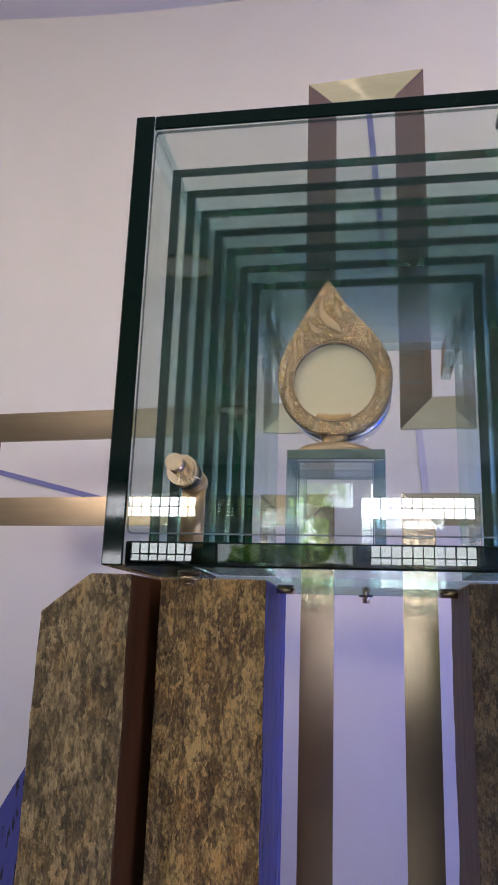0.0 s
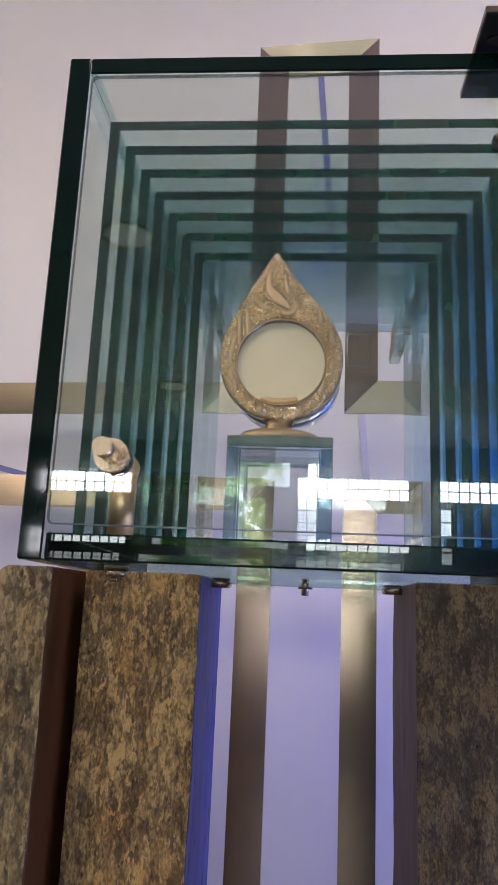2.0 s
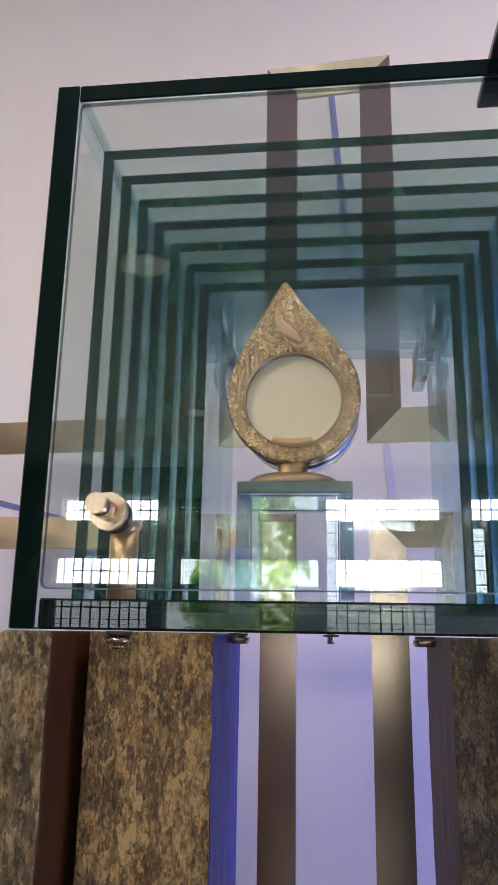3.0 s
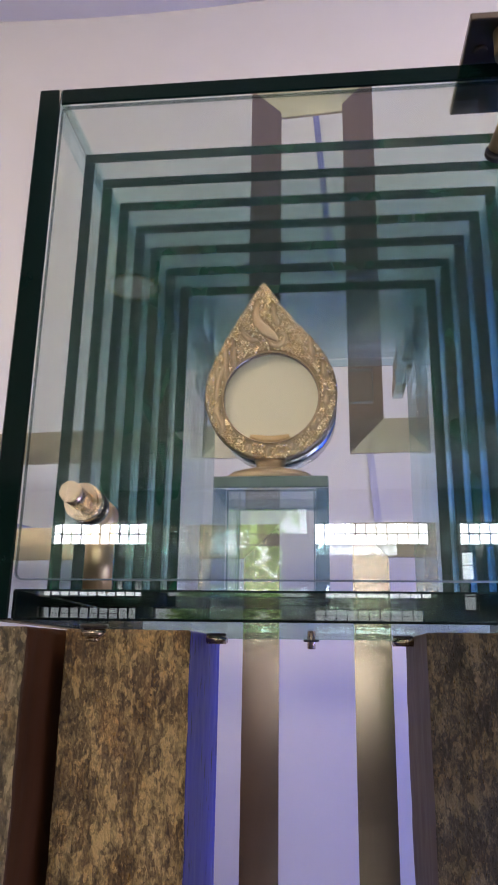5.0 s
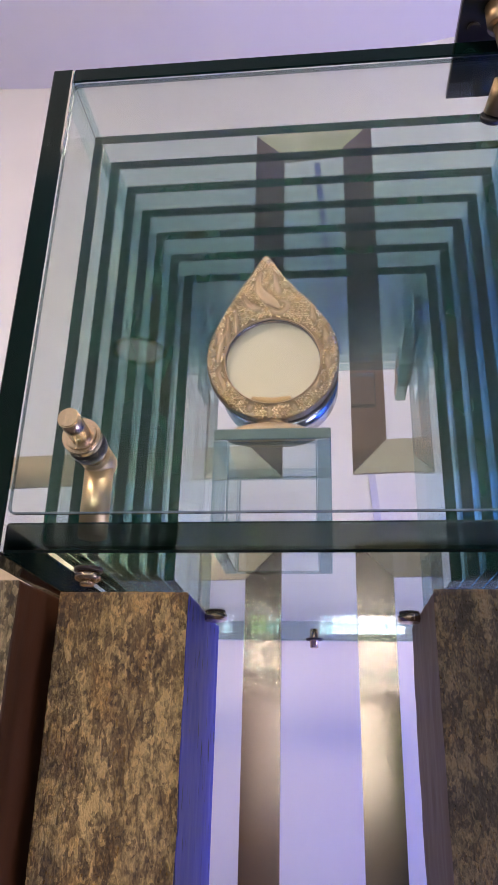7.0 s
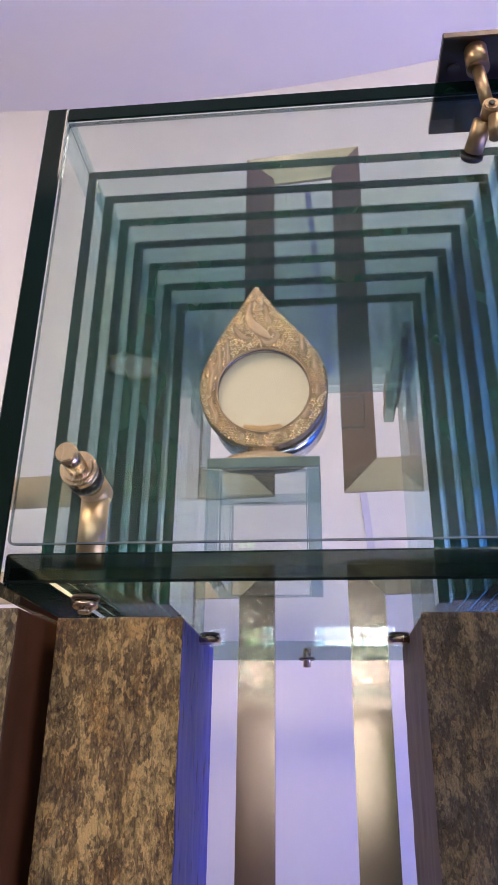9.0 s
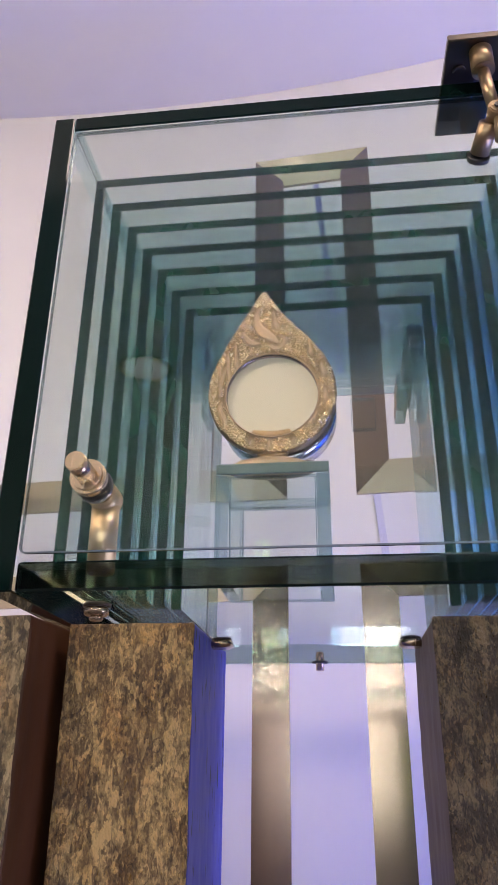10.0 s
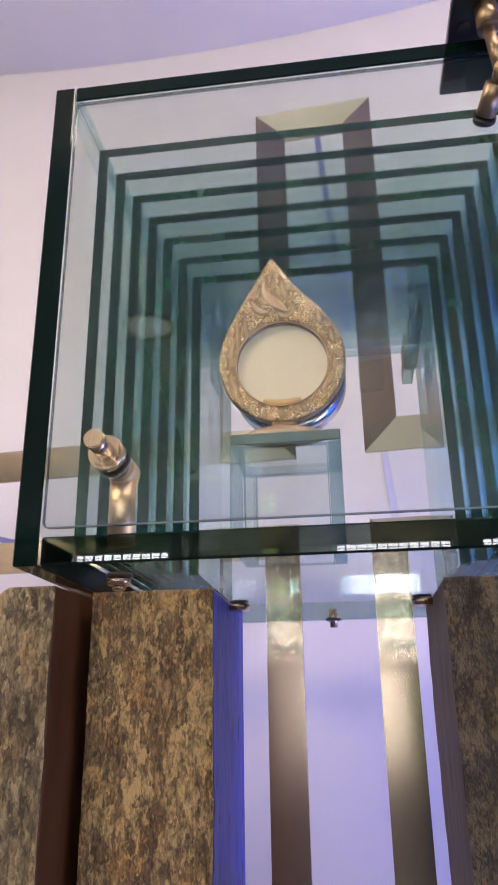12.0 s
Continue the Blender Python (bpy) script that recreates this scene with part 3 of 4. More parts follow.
def plate_mesh(x0, x1, y1, z1):
    """The base plate: its polished front edge leans out slightly towards its top, between two ground arrises."""
    bm = bmesh.new()
    steps, cut = 12, 0.0016
    tilt = [radians(0.5 + 0.6 * max(0.0, 1 - i / 3.5)) for i in range(steps + 1)]
    profile, y = [], 0.0
    for i in range(steps + 1):
        profile.append((y, cut + (z1 - 2 * cut) * i / steps))
        if i < steps:
            y -= math.tan((tilt[i] + tilt[i + 1]) / 2) * (z1 - 2 * cut) / steps
    base_y = min(q[0] for q in profile)
    profile = [(cut, 0.0)] + [(q[0] - base_y, q[1]) for q in profile] + [(cut, z1)]
    turn = [(0.0, 0.005), (0.0009, 0.0025), (0.0025, 0.0009), (0.005, 0.0), (0.0062, 0.0)]
    along = [(x0 + dx, dy) for dx, dy in turn] + [(x1 - dx, dy) for dx, dy in turn[::-1]]
    strips = [[bm.verts.new((x, y + dy, z)) for y, z in profile] for x, dy in along]
    for a, b in zip(strips, strips[1:]):
        for i in range(len(profile) - 1):
            f = bm.faces.new((a[i], b[i], b[i + 1], a[i + 1]))
            f.smooth = 0 < i < len(profile) - 2
            f.material_index = 1 if f.smooth else 3
    rows = [strips[0], strips[-1]]
    low, high = [r[0] for r in strips], [r[-1] for r in strips]
    far = [[bm.verts.new((x, y1, z)) for z in (0.0, z1)] for x in (x0, x1)]
    bm.faces.new(low + [far[1][0], far[0][0]])
    bm.faces.new(high + [far[1][1], far[0][1]])
    bm.faces.new((far[0][0], far[0][1], far[1][1], far[1][0])).material_index = 2
    for k in (0, 1):
        bm.faces.new(rows[k] + far[k][::-1]).material_index = 3
    for e in bm.edges:
        if len(e.link_faces) == 2 and e.link_faces[0].smooth != e.link_faces[1].smooth:
            e.smooth = False
    bmesh.ops.recalc_face_normals(bm, faces=bm.faces)
    return bm


part("base_plate", plate_mesh(0.0185, SIZE - 0.0185, DEEP, BASE), (BASE_GLASS, EDGE_PLATE, EDGE_BACK, EDGE_DARK), case, "thick glass base plate")
part("side_panel", slab(0.0, 0.0, 0.0, 0.018, DEEP, SIZE, 0, 0.0012), (PANEL, EDGE_DARK, EDGE_PALE), case)
part("side_panel", slab(SIZE - 0.018, 0.0, 0.0, SIZE, DEEP, SIZE, 0, 0.0012), (BLUE_LIT, EDGE_DARK, EDGE_PALE), case)
part("top_panel", slab(0.0185, 0.0, SIZE - 0.0155, SIZE - 0.0185, DEEP, SIZE - 0.0005, 2, 0.0012), (PANEL, EDGE_DARK, EDGE_PALE), case)


def rounded_pane(x0, x1, z0, z1, y0, y1, r, mats, parent):
    bm = bmesh.new()
    plan = []
    for cx, cz, a0 in ((x1 - r, z1 - r, 0), (x0 + r, z1 - r, 90), (x0 + r, z0 + r, 180), (x1 - r, z0 + r, 270)):
        plan += [(cx + r * math.cos(radians(a0 + a)), cz + r * math.sin(radians(a0 + a))) for a in range(0, 91, 15)]
    cx, cz, cut = (x0 + x1) / 2, (z0 + z1) / 2, 0.0009
    small = [(x - math.copysign(cut, x - cx), z - math.copysign(cut, z - cz)) for x, z in plan]
    loops = [[bm.verts.new((x, y, z)) for x, z in ring] for ring, y in ((small, y0), (plan, y0 + cut), (plan, y1 - cut), (small, y1))]
    bm.faces.new(loops[0])
    bm.faces.new(loops[3][::-1])
    for k in range(3):
        for i in range(len(plan)):
            j = (i + 1) % len(plan)
            bm.faces.new((loops[k][i], loops[k + 1][i], loops[k + 1][j], loops[k][j])).material_index = (2, 1, 1)[k]
    bmesh.ops.recalc_face_normals(bm, faces=bm.faces)
    return part("front_pane", bm, mats, parent, "clear front pane with rounded corners")


rounded_pane(0.0188, SIZE - 0.0188, BASE + 0.006, SIZE - 0.0162, 0.001, 0.0052, 0.005, (FRONT, EDGE_PANE, ARRIS), case)
part("back_pane", slab(0.0005, DEEP + 0.0005, 0.0, SIZE - 0.0005, DEEP + 0.0085, SIZE, 1, 0.0006), (BACK, EDGE_PALE, EDGE_PALE), case)
SHEET = 0.0092
for k in range(7):
    u = k / 6
    left, high, front = 0.0225 + u * 0.0635, 0.398 - u * 0.0675, 0.054 + u * 0.1205
    sleeve = new("inner_sleeve")
    sleeve.matrix_world = Matrix.Translation((SIZE / 2, front, BASE))
    bpy.context.view_layer.update()
    sleeve.parent = case
    sleeve.matrix_parent_inverse = case.matrix_world.inverted()
    part("side_sheet", slab(left, front, BASE + 0.0005, left + SHEET, DEEP - 0.001, high - SHEET - 0.0004, 0), (GREEN, EDGE, EDGE_PALE), sleeve)
    part("side_sheet", slab(SIZE - left - SHEET, front, BASE + 0.0005, SIZE - left, DEEP - 0.001, high - SHEET - 0.0004, 0), (BLUE_LIT, EDGE, EDGE_PALE), sleeve)
    part("top_sheet", slab(left, front, high - SHEET, SIZE - left, DEEP - 0.001, high, 2), (GREEN, EDGE, EDGE_PALE), sleeve)

# small clear blocks added for the stepped reflections in the innermost sleeve's upper corners
for side in (0, 1):
    for near, far, y0, y1, z0, z1 in ((0.0015, 0.0135, 0.322, 0.3685, 0.278, 0.297), (0.003, 0.0202, 0.316, 0.3685, 0.2975, 0.3205), (0.007, 0.0202, 0.262, 0.311, 0.303, 0.3205), (0.0105, 0.0202, 0.21, 0.257, 0.3065, 0.3205)):
        x0, x1 = (0.3055 + near, 0.3055 + far) if side else (SIZE - 0.3055 - far, SIZE - 0.3055 - near)
        part("reflection_block", slab(x0, y0, z0, x1, y1, z1, 1, 0.0008), (GREEN, EDGE_BLOCK, EDGE_BLOCK), case, "small clear block standing in for a corner reflection")

# ---- pedestal and monstrance ----
PX0, PX1, PY0, PY1, PZ = 0.142, 0.229, 0.064, 0.15, 0.111
ped = thing("glass_pedestal", ((PX0 + PX1) / 2, (PY0 + PY1) / 2, BASE), "hollow clear glass cube pedestal with green edges", "pedestal")
part("top", slab(PX0, PY0, PZ - 0.009, PX1, PY1, PZ, 2), (PLATE, EDGE_PED, EDGE_SOFT), ped)
for x in (PX0, PX1 - 0.01):
    part("side", slab(x, PY0, BASE + 0.0005, x + 0.01, PY1, PZ - 0.0095, 0), (PLATE, EDGE_SOFT, EDGE_SOFT), ped)
bm = slab(PX0 + 0.0105, PY0, BASE + 0.0008, PX1 - 0.0105, PY0 + 0.006, PZ - 0.0105, 1)
bmesh.ops.rotate(bm, verts=bm.verts, cent=(0, PY0 + 0.001, PZ - 0.0105), matrix=pose(0, 0, 0, 3.1).to_3x3())
part("front", bm, (FRONT, EDGE_SOFT, EDGE_SOFT), ped)
part("back", slab(PX0 + 0.0105, PY1 - 0.008, BASE + 0.0005, PX1 - 0.0105, PY1, PZ - 0.0095, 1), (CLEAR, EDGE_SOFT, EDGE_SOFT), ped)

MX, MY, MZ, HOLE = 0.1828, 0.098, 0.185, 0.0388


def drop_radius(a):
    """The outer edge of the flame-shaped frame about the middle of its opening; a = 0 points up."""
    a = math.degrees(abs((a + math.pi) % (2 * math.pi) - math.pi))
    return float(np.interp(a, (0, 3, 6, 12, 22, 30, 43, 60, 80, 105, 180), (0.1045, 0.0985, 0.0915, 0.0805, 0.0705, 0.0655, 0.06, 0.0566, 0.055, 0.0538, 0.0535)))


def build_monstrance():
    ob = thing("monstrance", (MX, MY, PZ), "gilt flame-shaped monstrance with hammered relief and pale wafer", "monstrance")
    n, rings = 192, 9
    bm, grid = bmesh.new(), []
    for i in range(n):
        a = 2 * math.pi * i / n
        sa, ca = math.sin(a), math.cos(a)
        outer = drop_radius(a)
        lean_x = -0.0068 * max(0.0, ca) ** 6
        col = []
        for k in range(rings):
            s = k / (rings - 1)
            r = HOLE + 0.0008 + (outer - HOLE - 0.0008) * s
            bulge = 0.0009 * math.sin(math.pi * min(1.0, 0.12 + s * 0.8))
            grain = 0.0003 * noise.noise(Vector((r * sa * 420, 3.0, r * ca * 420)))
            y = MY - 0.004 - bulge + grain * (1 if 0 < k < rings - 1 else 0)
            col.append(bm.verts.new((MX + r * sa + lean_x * s, y, MZ + r * ca)))
        col.append(bm.verts.new((MX + outer * sa + lean_x, MY + 0.004, MZ + outer * ca)))
        col.append(bm.verts.new((MX + (HOLE + 0.0008) * sa, MY + 0.004, MZ + (HOLE + 0.0008) * ca)))
        grid.append(col)
    for i in range(n):
        a, b = grid[i], grid[(i + 1) % n]
        m = len(a)
        for k in range(m):
            q = (k + 1) % m
            f = bm.faces.new((a[k], a[q], b[q], b[k]))
            f.smooth = k < rings - 1
    bmesh.ops.recalc_face_normals(bm, faces=bm.faces)
    part("flame_frame", bm, GOLD, ob)

    # smooth raised rim round the opening
    bm = bmesh.new()
    loop = []
    for i in range(96):
        a = 2 * math.pi * i / 96
        loop.append([bm.verts.new((MX + (HOLE + 0.0008 + 0.0007 * math.cos(b)) * math.sin(a), MY - 0.0045 + 0.0009 * math.sin(b), MZ + (HOLE + 0.0008 + 0.0007 * math.cos(b)) * math.cos(a))) for b in np.linspace(0, 2 * math.pi, 10, endpoint=False)])
    for i in range(96):
        for k in range(10):
            f = bm.faces.new((loop[i][k], loop[i][(k + 1) % 10], loop[(i + 1) % 96][(k + 1) % 10], loop[(i + 1) % 96][k]))
            f.smooth = True
    bmesh.ops.recalc_face_normals(bm, faces=bm.faces)
    part("inner_rim", bm, GOLD_SMOOTH, ob)

    # raised leaves, flames and drops: points of a spine in the plane of the frame with half-widths
    spines = []

    def relief(name, spine):
        spines.append(spine)
        bm, rows = bmesh.new(), []
        pts = [Vector((MX + x, 0, MZ + z)) for x, z, _ in spine]
        fine = []
        for i in range(len(spine) - 1):
            for s in np.linspace(0, 1, 6, endpoint=False):
                p0, p1, p2, p3 = (pts[max(0, min(len(pts) - 1, i + d))] for d in (-1, 0, 1, 2))
                s = float(s)
                p = 0.5 * ((2 * p1) + (p2 - p0) * s + (2 * p0 - 5 * p1 + 4 * p2 - p3) * s * s + (3 * p1 - p0 - 3 * p2 + p3) * s ** 3)
                fine.append((p, spine[i][2] * (1 - s) + spine[i + 1][2] * s))
        fine.append((pts[-1], spine[-1][2]))
        for i, (p, w) in enumerate(fine):
            d = (fine[min(i + 1, len(fine) - 1)][0] - fine[max(i - 1, 0)][0]).normalized()
            side = Vector((d.z, 0, -d.x))
            rows.append([bm.verts.new(p + side * 1.3 * w * math.cos(b) + Vector((0, MY - 0.0046 - 0.55 * w * math.sin(b), 0))) for b in np.linspace(0, math.pi, 7)])
        for a, b in zip(rows, rows[1:]):
            for k in range(6):
                bm.faces.new((a[k], a[k + 1], b[k + 1], b[k])).smooth = True
        for r in (rows[0], rows[-1]):
            bm.faces.new(r)
        bmesh.ops.recalc_face_normals(bm, faces=bm.faces)
        part(name, bm, GOLD_SMOOTH, ob)

    relief("leaf", [(-0.0108, 0.087, 0.0009), (-0.0132, 0.0762, 0.0019), (-0.0113, 0.0665, 0.0032), (-0.0057, 0.0593, 0.0042), (0.0003, 0.0545, 0.0032), (0.0055, 0.0495, 0.001)])
    relief("curl", [(-0.0016, 0.0485, 0.0009), (0.001, 0.0455, 0.0014), (0.0055, 0.0448, 0.0017), (0.0102, 0.0475, 0.0018), (0.0122, 0.0525, 0.0017), (0.0098, 0.056, 0.0013), (0.0062, 0.0565, 0.0008)])
    relief("leaf", [(-0.0256, 0.062, 0.0011), (-0.022, 0.0555, 0.002), (-0.0176, 0.051, 0.0024), (-0.0108, 0.0502, 0.0008)])
    relief("drop", [(0.0012, 0.0835, 0.0006), (0.0024, 0.0744, 0.0014), (0.0044, 0.0665, 0.0022), (0.005, 0.0635, 0.001)])
    relief("drop", [(0.032, 0.051, 0.0004), (0.033, 0.0435, 0.0013), (0.0338, 0.0385, 0.0019), (0.0336, 0.0358, 0.0007)])
    relief("drop", [(0.0424, 0.0296, 0.0004), (0.0437, 0.0228, 0.0016), (0.0445, 0.0185, 0.0022), (0.0443, 0.0158, 0.0007)])
    relief("drop", [(0.0449, 0.0044, 0.0004), (0.0455, -0.0025, 0.0016), (0.0454, -0.0062, 0.0022), (0.0448, -0.0088, 0.0007)])
    relief("drop", [(0.0382, -0.0178, 0.0004), (0.0366, -0.0225, 0.0016), (0.0347, -0.0262, 0.0022), (0.033, -0.029, 0.0007)])
    relief("stem", [(-0.0318, 0.052, 0.0005), (-0.0312, 0.042, 0.0012), (-0.0307, 0.031, 0.0013), (-0.0305, 0.0262, 0.0006)])
    relief("stem", [(-0.0385, 0.044, 0.0005), (-0.0379, 0.034, 0.0012), (-0.0374, 0.022, 0.0013), (-0.0373, 0.0145, 0.0006)])
    relief("stem", [(-0.0385, 0.031, 0.0005), (-0.0415, 0.0215, 0.0013), (-0.0441, 0.0095, 0.0014), (-0.045, -0.0018, 0.0008)])
    relief("stem", [(-0.0447, 0.0285, 0.0004), (-0.0446, 0.021, 0.001), (-0.0428, 0.0155, 0.0006)])
    relief("stem", [(-0.0425, -0.0058, 0.0005), (-0.0441, -0.0119, 0.0014), (-0.0405, -0.0205, 0.0018), (-0.0392, -0.026, 0.0014), (-0.0405, -0.0312, 0.0006)])
    relief("rib", [(-0.0166, -0.0405, 0.001), (-0.0176, -0.0435, 0.0017), (-0.0186, -0.0468, 0.0009)])
    relief("rib", [(0.0172, -0.0405, 0.001), (0.0178, -0.0435, 0.0017), (0.0184, -0.0465, 0.0009)])
    relief("rib", [(-0.0012, -0.0425, 0.0009), (-0.0022, -0.0455, 0.0011), (-0.002, -0.049, 0.0006)])

    # beaten grain over the ground between the raised shapes
    bm = bmesh.new()
    seed = bmesh.new()
    bmesh.ops.create_icosphere(seed, subdivisions=2, radius=1.0)
    seed.verts.ensure_lookup_table()
    shape = [v.co.copy() for v in seed.verts]
    tris = [[v.index for v in f.verts] for f in seed.faces if f.calc_center_median().y < 0.35]
    seed.free()
    pick = random.Random(5)
    step = 0.0025
    for i in range(-28, 29):
        for j in range(-30, 54):
            x = (i + 0.5 * (j % 2)) * step + pick.uniform(-0.00065, 0.00065)
            z = j * step * 0.87 + pick.uniform(-0.00065, 0.00065)
            a, r = math.atan2(x, z), math.hypot(x, z)
            edge = drop_radius(a)
            shift = -0.0068 * max(0.0, math.cos(a)) ** 6
            s = (r - HOLE - 0.0008) / (edge - HOLE - 0.0008)
            if r < HOLE + 0.0026 or r > edge - 0.0009:
                continue
            px = x + shift * s
            near = min((Vector((px, z)) - Vector((q[0], q[1]))).length - q[2] for sp in spines for k in range(len(sp) - 1)
                       for q in [tuple(sp[k][c] + (sp[k + 1][c] - sp[k][c]) * u for c in range(3)) for u in (0, 0.25, 0.5, 0.75, 1)]) - 0.0004
            if near < 0.0008:
                continue
            y = MY - 0.004 - 0.0009 * math.sin(math.pi * min(1.0, 0.12 + s * 0.8))
            tall = pick.uniform(0.9, 1.12)
            rad = 0.00128 * pick.uniform(0.75, 1.15)
            verts = [bm.verts.new((MX + px + rad * c.x, y - 0.0004 + 1.05 * rad * c.y, MZ + z + rad * tall * c.z)) for c in shape]
            for t in tris:
                bm.faces.new([verts[k] for k in t]).smooth = True
    part("grain", bm, GOLD_BEAD, ob)["kind"] = "stuff"

    # sleeve and drum that hold the wafer
    bm = bmesh.new()
    loops = [[bm.verts.new((MX + r * math.sin(a), y, MZ + r * math.cos(a))) for a in np.linspace(0, 2 * math.pi, 96, endpoint=False)]
             for r, y in ((HOLE + 0.0002, MY - 0.0035), (HOLE + 0.0002, MY + 0.0085), (HOLE + 0.0007, MY + 0.0085), (HOLE + 0.0007, MY - 0.0035))]
    for k in range(4):
        for i in range(96):
            j = (i + 1) % 96
            bm.faces.new((loops[k][i], loops[k][j], loops[(k + 1) % 4][j], loops[(k + 1) % 4][i])).smooth = True
    bmesh.ops.recalc_face_normals(bm, faces=bm.faces)
    part("inner_sleeve", bm, DARK_CHROME, ob, "thin dull chrome sleeve")
    part("drum", rod((MX + 0.003, MY + 0.0092, MZ - 0.003), (MX + 0.003, MY + 0.04, MZ - 0.003), 0.0508, sides=72, bevel=0.001), CHROME, ob, "polished chrome drum")
    part("wafer", rod((MX, MY + 0.0008, MZ), (MX, MY + 0.009, MZ), HOLE, sides=96, bevel=0.0004), WAFER, ob, "flat cream-white wafer")
    bm = bmesh.new()
    rows = []
    for a in np.linspace(-27, 25, 23):
        w = 0.0062 * (1 - 0.35 * abs(a / 27) ** 3) + 0.0004 * math.sin(a * 1.1)
        sa, ca = math.sin(radians(180 - a)), math.cos(radians(180 - a))
        rows.append([bm.verts.new((MX + r * sa, y, MZ + r * ca)) for r, y in ((HOLE - 0.0003, MY + 0.0006), (HOLE - 0.0003, MY - 0.0016), (HOLE - w * 0.5, MY - 0.0022), (HOLE - w, MY - 0.0014), (HOLE - w, MY + 0.0006))])
    for a, b in zip(rows, rows[1:]):
        for k in range(4):
            bm.faces.new((a[k], a[k + 1], b[k + 1], b[k])).smooth = k in (1, 2)
    for r in (rows[0], rows[-1]):
        bm.faces.new(r)
    bmesh.ops.recalc_face_normals(bm, faces=bm.faces)
    part("wafer_clip", bm, GILT_CLIP, ob, "bright gilt crescent clip")
    # neck and foot
    bm = bmesh.new()
    loops = []
    for z, w, d in ((PZ + 0.005, 0.015, 0.0085), (PZ + 0.012, 0.0122, 0.0066), (PZ + 0.016, 0.0112, 0.006), (MZ - 0.0515, 0.0135, 0.0052)):
        loops.append([bm.verts.new((MX + w * math.cos(a), MY + d * math.sin(a), z)) for a in np.linspace(0, 2 * math.pi, 28, endpoint=False)])
    for a, b in zip(loops, loops[1:]):
        for i in range(28):
            j = (i + 1) % 28
            bm.faces.new((a[i], a[j], b[j], b[i])).smooth = True
    bm.faces.new(loops[0][::-1])
    bm.faces.new(loops[-1])
    part("neck", bm, GOLD, ob)
    bm = bmesh.new()
    loops = []
    for z, r in ((PZ + 0.0003, 0.0335), (PZ + 0.0012, 0.035), (PZ + 0.0042, 0.0342), (PZ + 0.0072, 0.03), (PZ + 0.0094, 0.022), (PZ + 0.0104, 0.004)):
        loops.append([bm.verts.new((MX + r * (1 + 0.025 * math.sin(5 * a + 1)) * math.cos(a), MY - 0.012 + 0.53 * r * (1 + 0.03 * math.sin(3 * a)) * math.sin(a), z)) for a in np.linspace(0, 2 * math.pi, 64, endpoint=False)])
    for a, b in zip(loops, loops[1:]):
        for i in range(64):
            j = (i + 1) % 64
            bm.faces.new((a[i], a[j], b[j], b[i])).smooth = True
    bm.faces.new(loops[0][::-1])
    bm.faces.new(loops[-1])
    part("foot", bm, GOLD_SMOOTH, ob, "smooth gilt oval foot")


build_monstrance()

for x in (0.029, 0.2556, 0.351):
    tag = thing("clear_plaque", (x + 0.015, DEEP + 0.013, 0.28), "small clear acrylic plaque fixed behind the rear glass pane", "plaque", "clear plaques")
    part("sheet", slab(x, DEEP + 0.009, 0.28, x + 0.03, DEEP + 0.018, 0.323, 1, 0.0007), (CLEAR, EDGE_SOFT, EDGE_PALE), tag)

# ---- metal fittings ----


def build_lower_fitting():
    fit = thing("glass_fitting", (0.062, 0.04, BASE), "brushed steel point fitting that holds the front pane", "glass fitting", "glass fittings")
    x = 0.0645
    part("rod", rod((x, 0.04, BASE + 0.0005), (x, 0.04, 0.077), 0.0102, bevel=0.0008), STEEL_ROD, fit)
    part("swivel", rod((x, 0.046, 0.076), (x, 0.026, 0.0765), 0.0112, bevel=0.001), STEEL_ROD, fit)
    part("collar", rod((x, 0.0258, 0.0765), (x, 0.0155, 0.077), 0.009, bevel=0.0006), STEEL, fit)
    part("gasket", rod((x, 0.0152, 0.077), (x, 0.008, 0.0771), 0.0128, bevel=0.0006), RUBBER, fit, "black rubber gasket")
    part("flange", rod((x, 0.0025, 0.0773), (x, -0.006, 0.0776), 0.0128, bevel=0.0008), STEEL, fit)
    part("flange_ring", rod((x, -0.0062, 0.0776), (x, -0.0085, 0.0777), 0.0108, bevel=0.0005), STEEL, fit)
    part("knob", rod((x, -0.0087, 0.0777), (x, -0.032, 0.0786), 0.007, bevel=0.0008), STEEL, fit, "round steel knob with a turned end")
    part("washer", rod((x, 0.04, -0.0005), (x, 0.04, -0.0035), 0.0098, bevel=0.0006), DARK_STEEL, fit)
    part("nut", rod((x, 0.04, -0.0036), (x, 0.04, -0.009), 0.0086, bevel=0.0008), STEEL, fit)
    part("bolt_end", rod((x, 0.04, -0.0091), (x, 0.04, -0.0125), 0.005, bevel=0.0008), STEEL, fit)


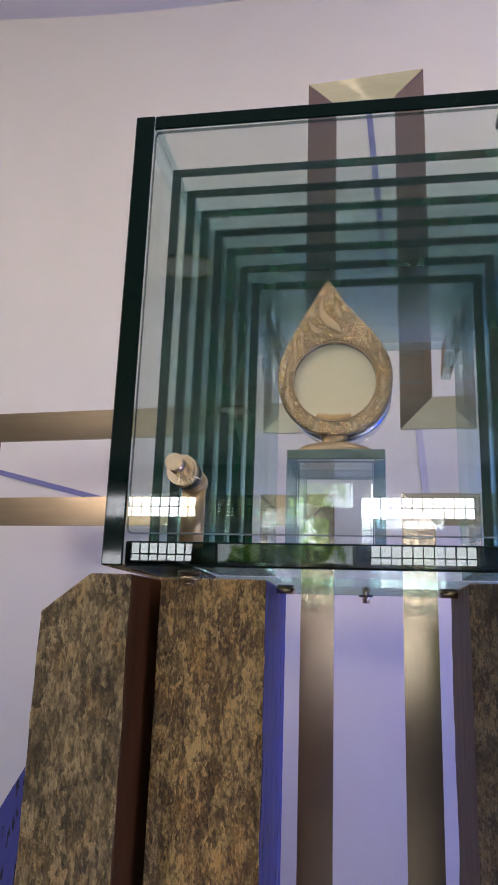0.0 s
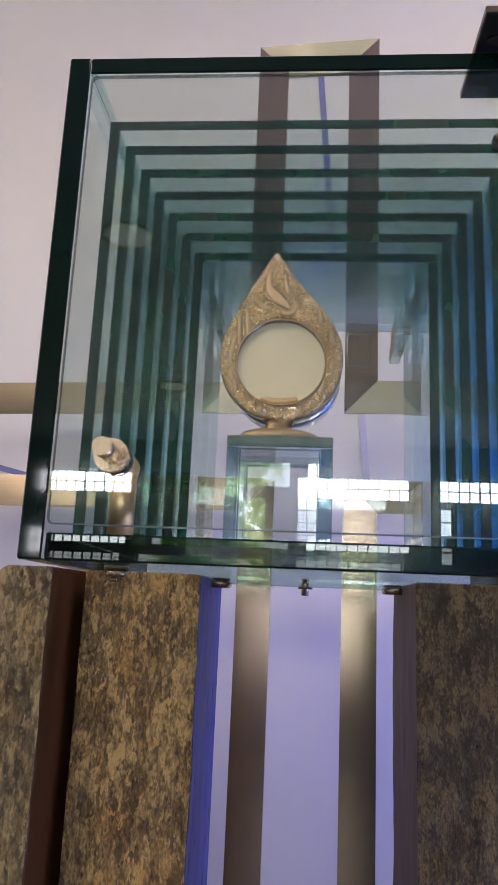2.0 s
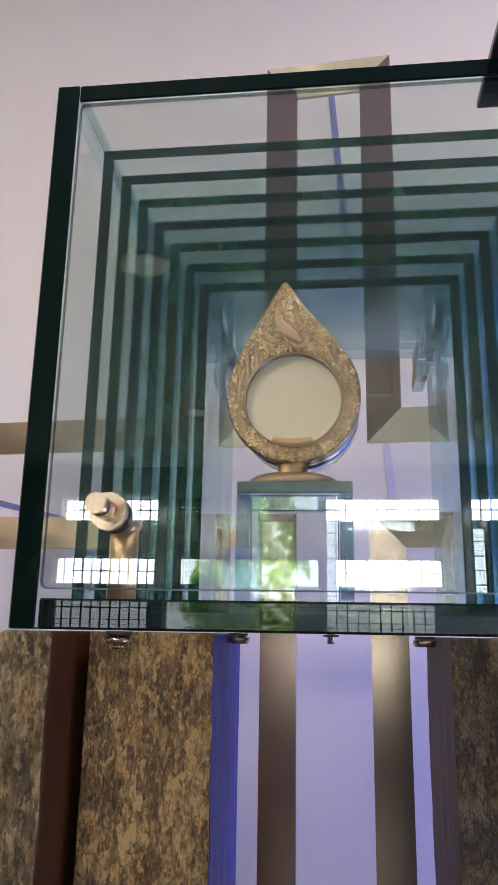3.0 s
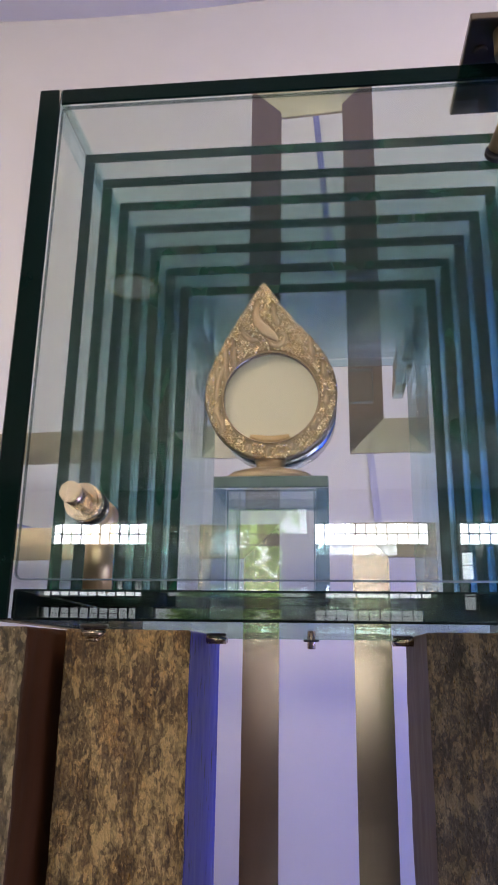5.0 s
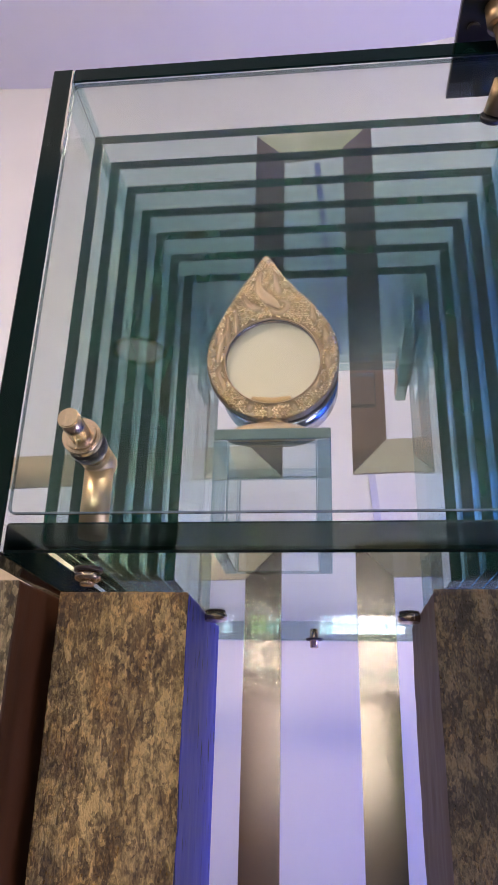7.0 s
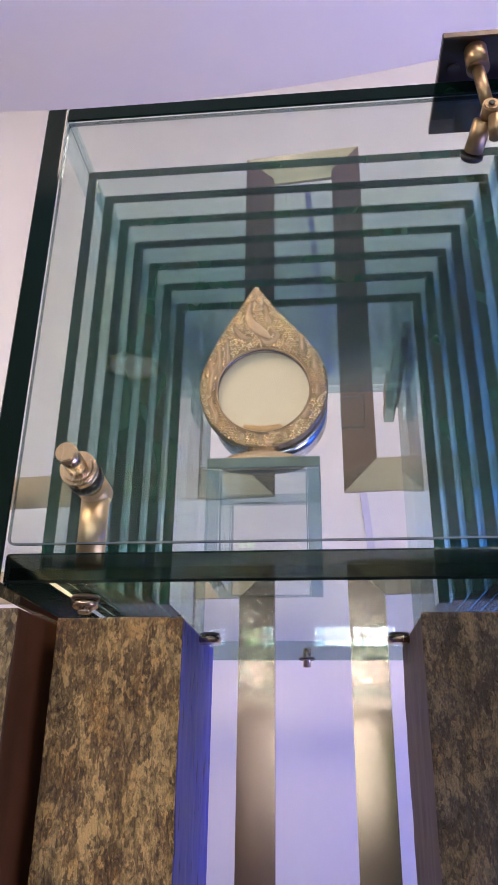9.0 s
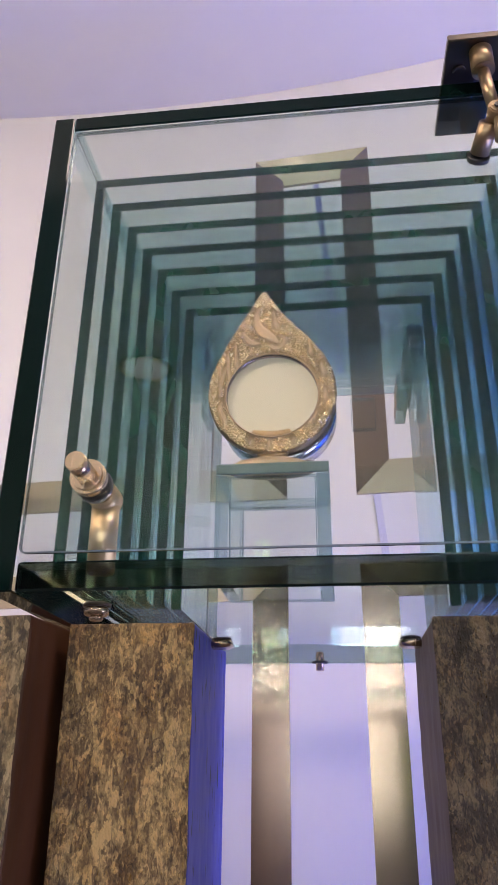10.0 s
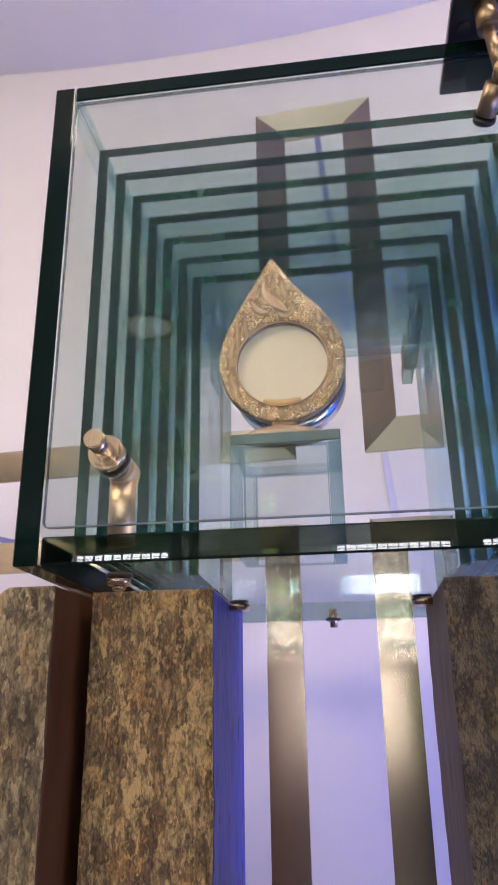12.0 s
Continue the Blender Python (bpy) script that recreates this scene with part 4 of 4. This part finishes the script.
def build_upper_fitting():
    fit = thing("glass_fitting", (0.385, 0.01, SIZE), "dark bronze plate and hinged rod above the front pane", "glass fitting", "glass fittings")
    part("plate", block(0.335, -0.04, SIZE + 0.0005, 0.435, 0.0585, SIZE + 0.0075, 0.0009), DARK_STEEL, fit, "square dark bronze plate")
    for x, y in ((0.347, -0.012), (0.423, -0.012)):
        part("screw", rod((x, y, SIZE + 0.0004), (x, y, SIZE - 0.003), 0.005, bevel=0.0006), DARK_STEEL, fit)
    part("socket", rod((0.3615, -0.028, SIZE + 0.0002), (0.3615, -0.028, SIZE - 0.0225), 0.009, bevel=0.0008), BRONZE_ROD, fit)
    part("rod", rod((0.3615, -0.028, SIZE - 0.0226), (0.364, -0.03, SIZE - 0.0625), 0.0048), BRONZE_ROD, fit)
    hinge = part("hinge", rod((0.365, -0.0375, SIZE - 0.0685), (0.365, -0.0225, SIZE - 0.0685), 0.0066, bevel=0.0012), BRONZE_ROD, fit)
    part("hinge_pin", rod((0.365, -0.0388, SIZE - 0.0685), (0.365, -0.0376, SIZE - 0.0685), 0.0024, bevel=0.0003), RUBBER, hinge)
    part("stub", rod((0.361, -0.0235, SIZE - 0.0705), (0.3555, -0.0025, SIZE - 0.082), 0.0074, bevel=0.0006), BRONZE_ROD, fit)
    part("gasket", rod((0.3553, -0.0024, SIZE - 0.0821), (0.355, 0.0022, SIZE - 0.0836), 0.0088, bevel=0.0006), RUBBER, fit, "black rubber gasket")
    part("rest_pin", rod((0.368, -0.031, SIZE - 0.0745), (0.3675, -0.026, SIZE - 0.0925), 0.0052, bevel=0.0006), BRONZE_ROD, fit)


def build_base_bolt(x, y, label, wide=True):
    bolt = thing("base_bolt", (x, y, 0.0), label, "bolt", "bolts through the base plate")
    if wide:
        part("head", rod((x, y, -0.0095), (x, y, -0.0028), 0.0102, sides=28, bevel=0.0012), STEEL, bolt)
        part("washer", rod((x, y, -0.0027), (x, y, -0.0006), 0.0088, sides=24, bevel=0.0004), RUBBER, bolt)
    else:
        part("shank", rod((x, y, -0.0105), (x, y, 0.0085), 0.0043, sides=20, bevel=0.0006), STEEL, bolt)
        part("washer", rod((x, y, -0.003), (x, y, -0.0006), 0.0086, sides=24, bevel=0.0005), RUBBER, bolt)


build_lower_fitting()
build_upper_fitting()
build_base_bolt(0.2093, 0.352, "small steel bolt with dark washer under the glass base", False)
build_base_bolt(0.1285, 0.196, "small steel bolt beside the blue-sided post")
build_base_bolt(0.292, 0.198, "small steel bolt beside the dark post")

# ---- blue seams and one painted shadow on the curved wall ----


def seam(x0, z0, x1, z1, width, mat=SEAM):
    bm = bmesh.new()
    d = Vector((x1 - x0, 0, z1 - z0)).normalized()
    side = Vector((d.z, 0, -d.x)) * width / 2
    rows = []
    for s in np.linspace(0, 1, 9):
        x, z = x0 + (x1 - x0) * s, z0 + (z1 - z0) * s
        y = ARC_Y + math.sqrt(ARC_R ** 2 - (x - ARC_X) ** 2)
        rows.append([bm.verts.new((x + k * side.x, y + dy, z + k * side.z)) for k, dy in ((-1, -0.0005), (-1, -0.003), (1, -0.003), (1, -0.0005))])
    for a, b in zip(rows, rows[1:]):
        for k in range(3):
            bm.faces.new((a[k], a[k + 1], b[k + 1], b[k]))
    bmesh.ops.recalc_face_normals(bm, faces=bm.faces)
    tagged(part("trim", bm, mat), "narrow blue seam or painted soft shadow across the pale curved wall", "trim", kind="structure")


seam(0.2135, 1.21, 0.255, 0.68, 0.014)
seam(-0.75, 0.318, -0.26, 0.2, 0.012)
# a soft pale purple shadow on the wall, painted as a strip
seam(0.311, 0.42, 0.327, 0.23, 0.014, WALL_SHADOW)

# the clear plates let the daylight pass
for ob in bpy.data.objects:
    if ob.name.split(".")[0] in ("base_plate", "back_pane", "front_pane", "side_panel", "top_panel", "side_sheet", "top_sheet", "top", "side", "front", "back"):
        ob.visible_shadow = False
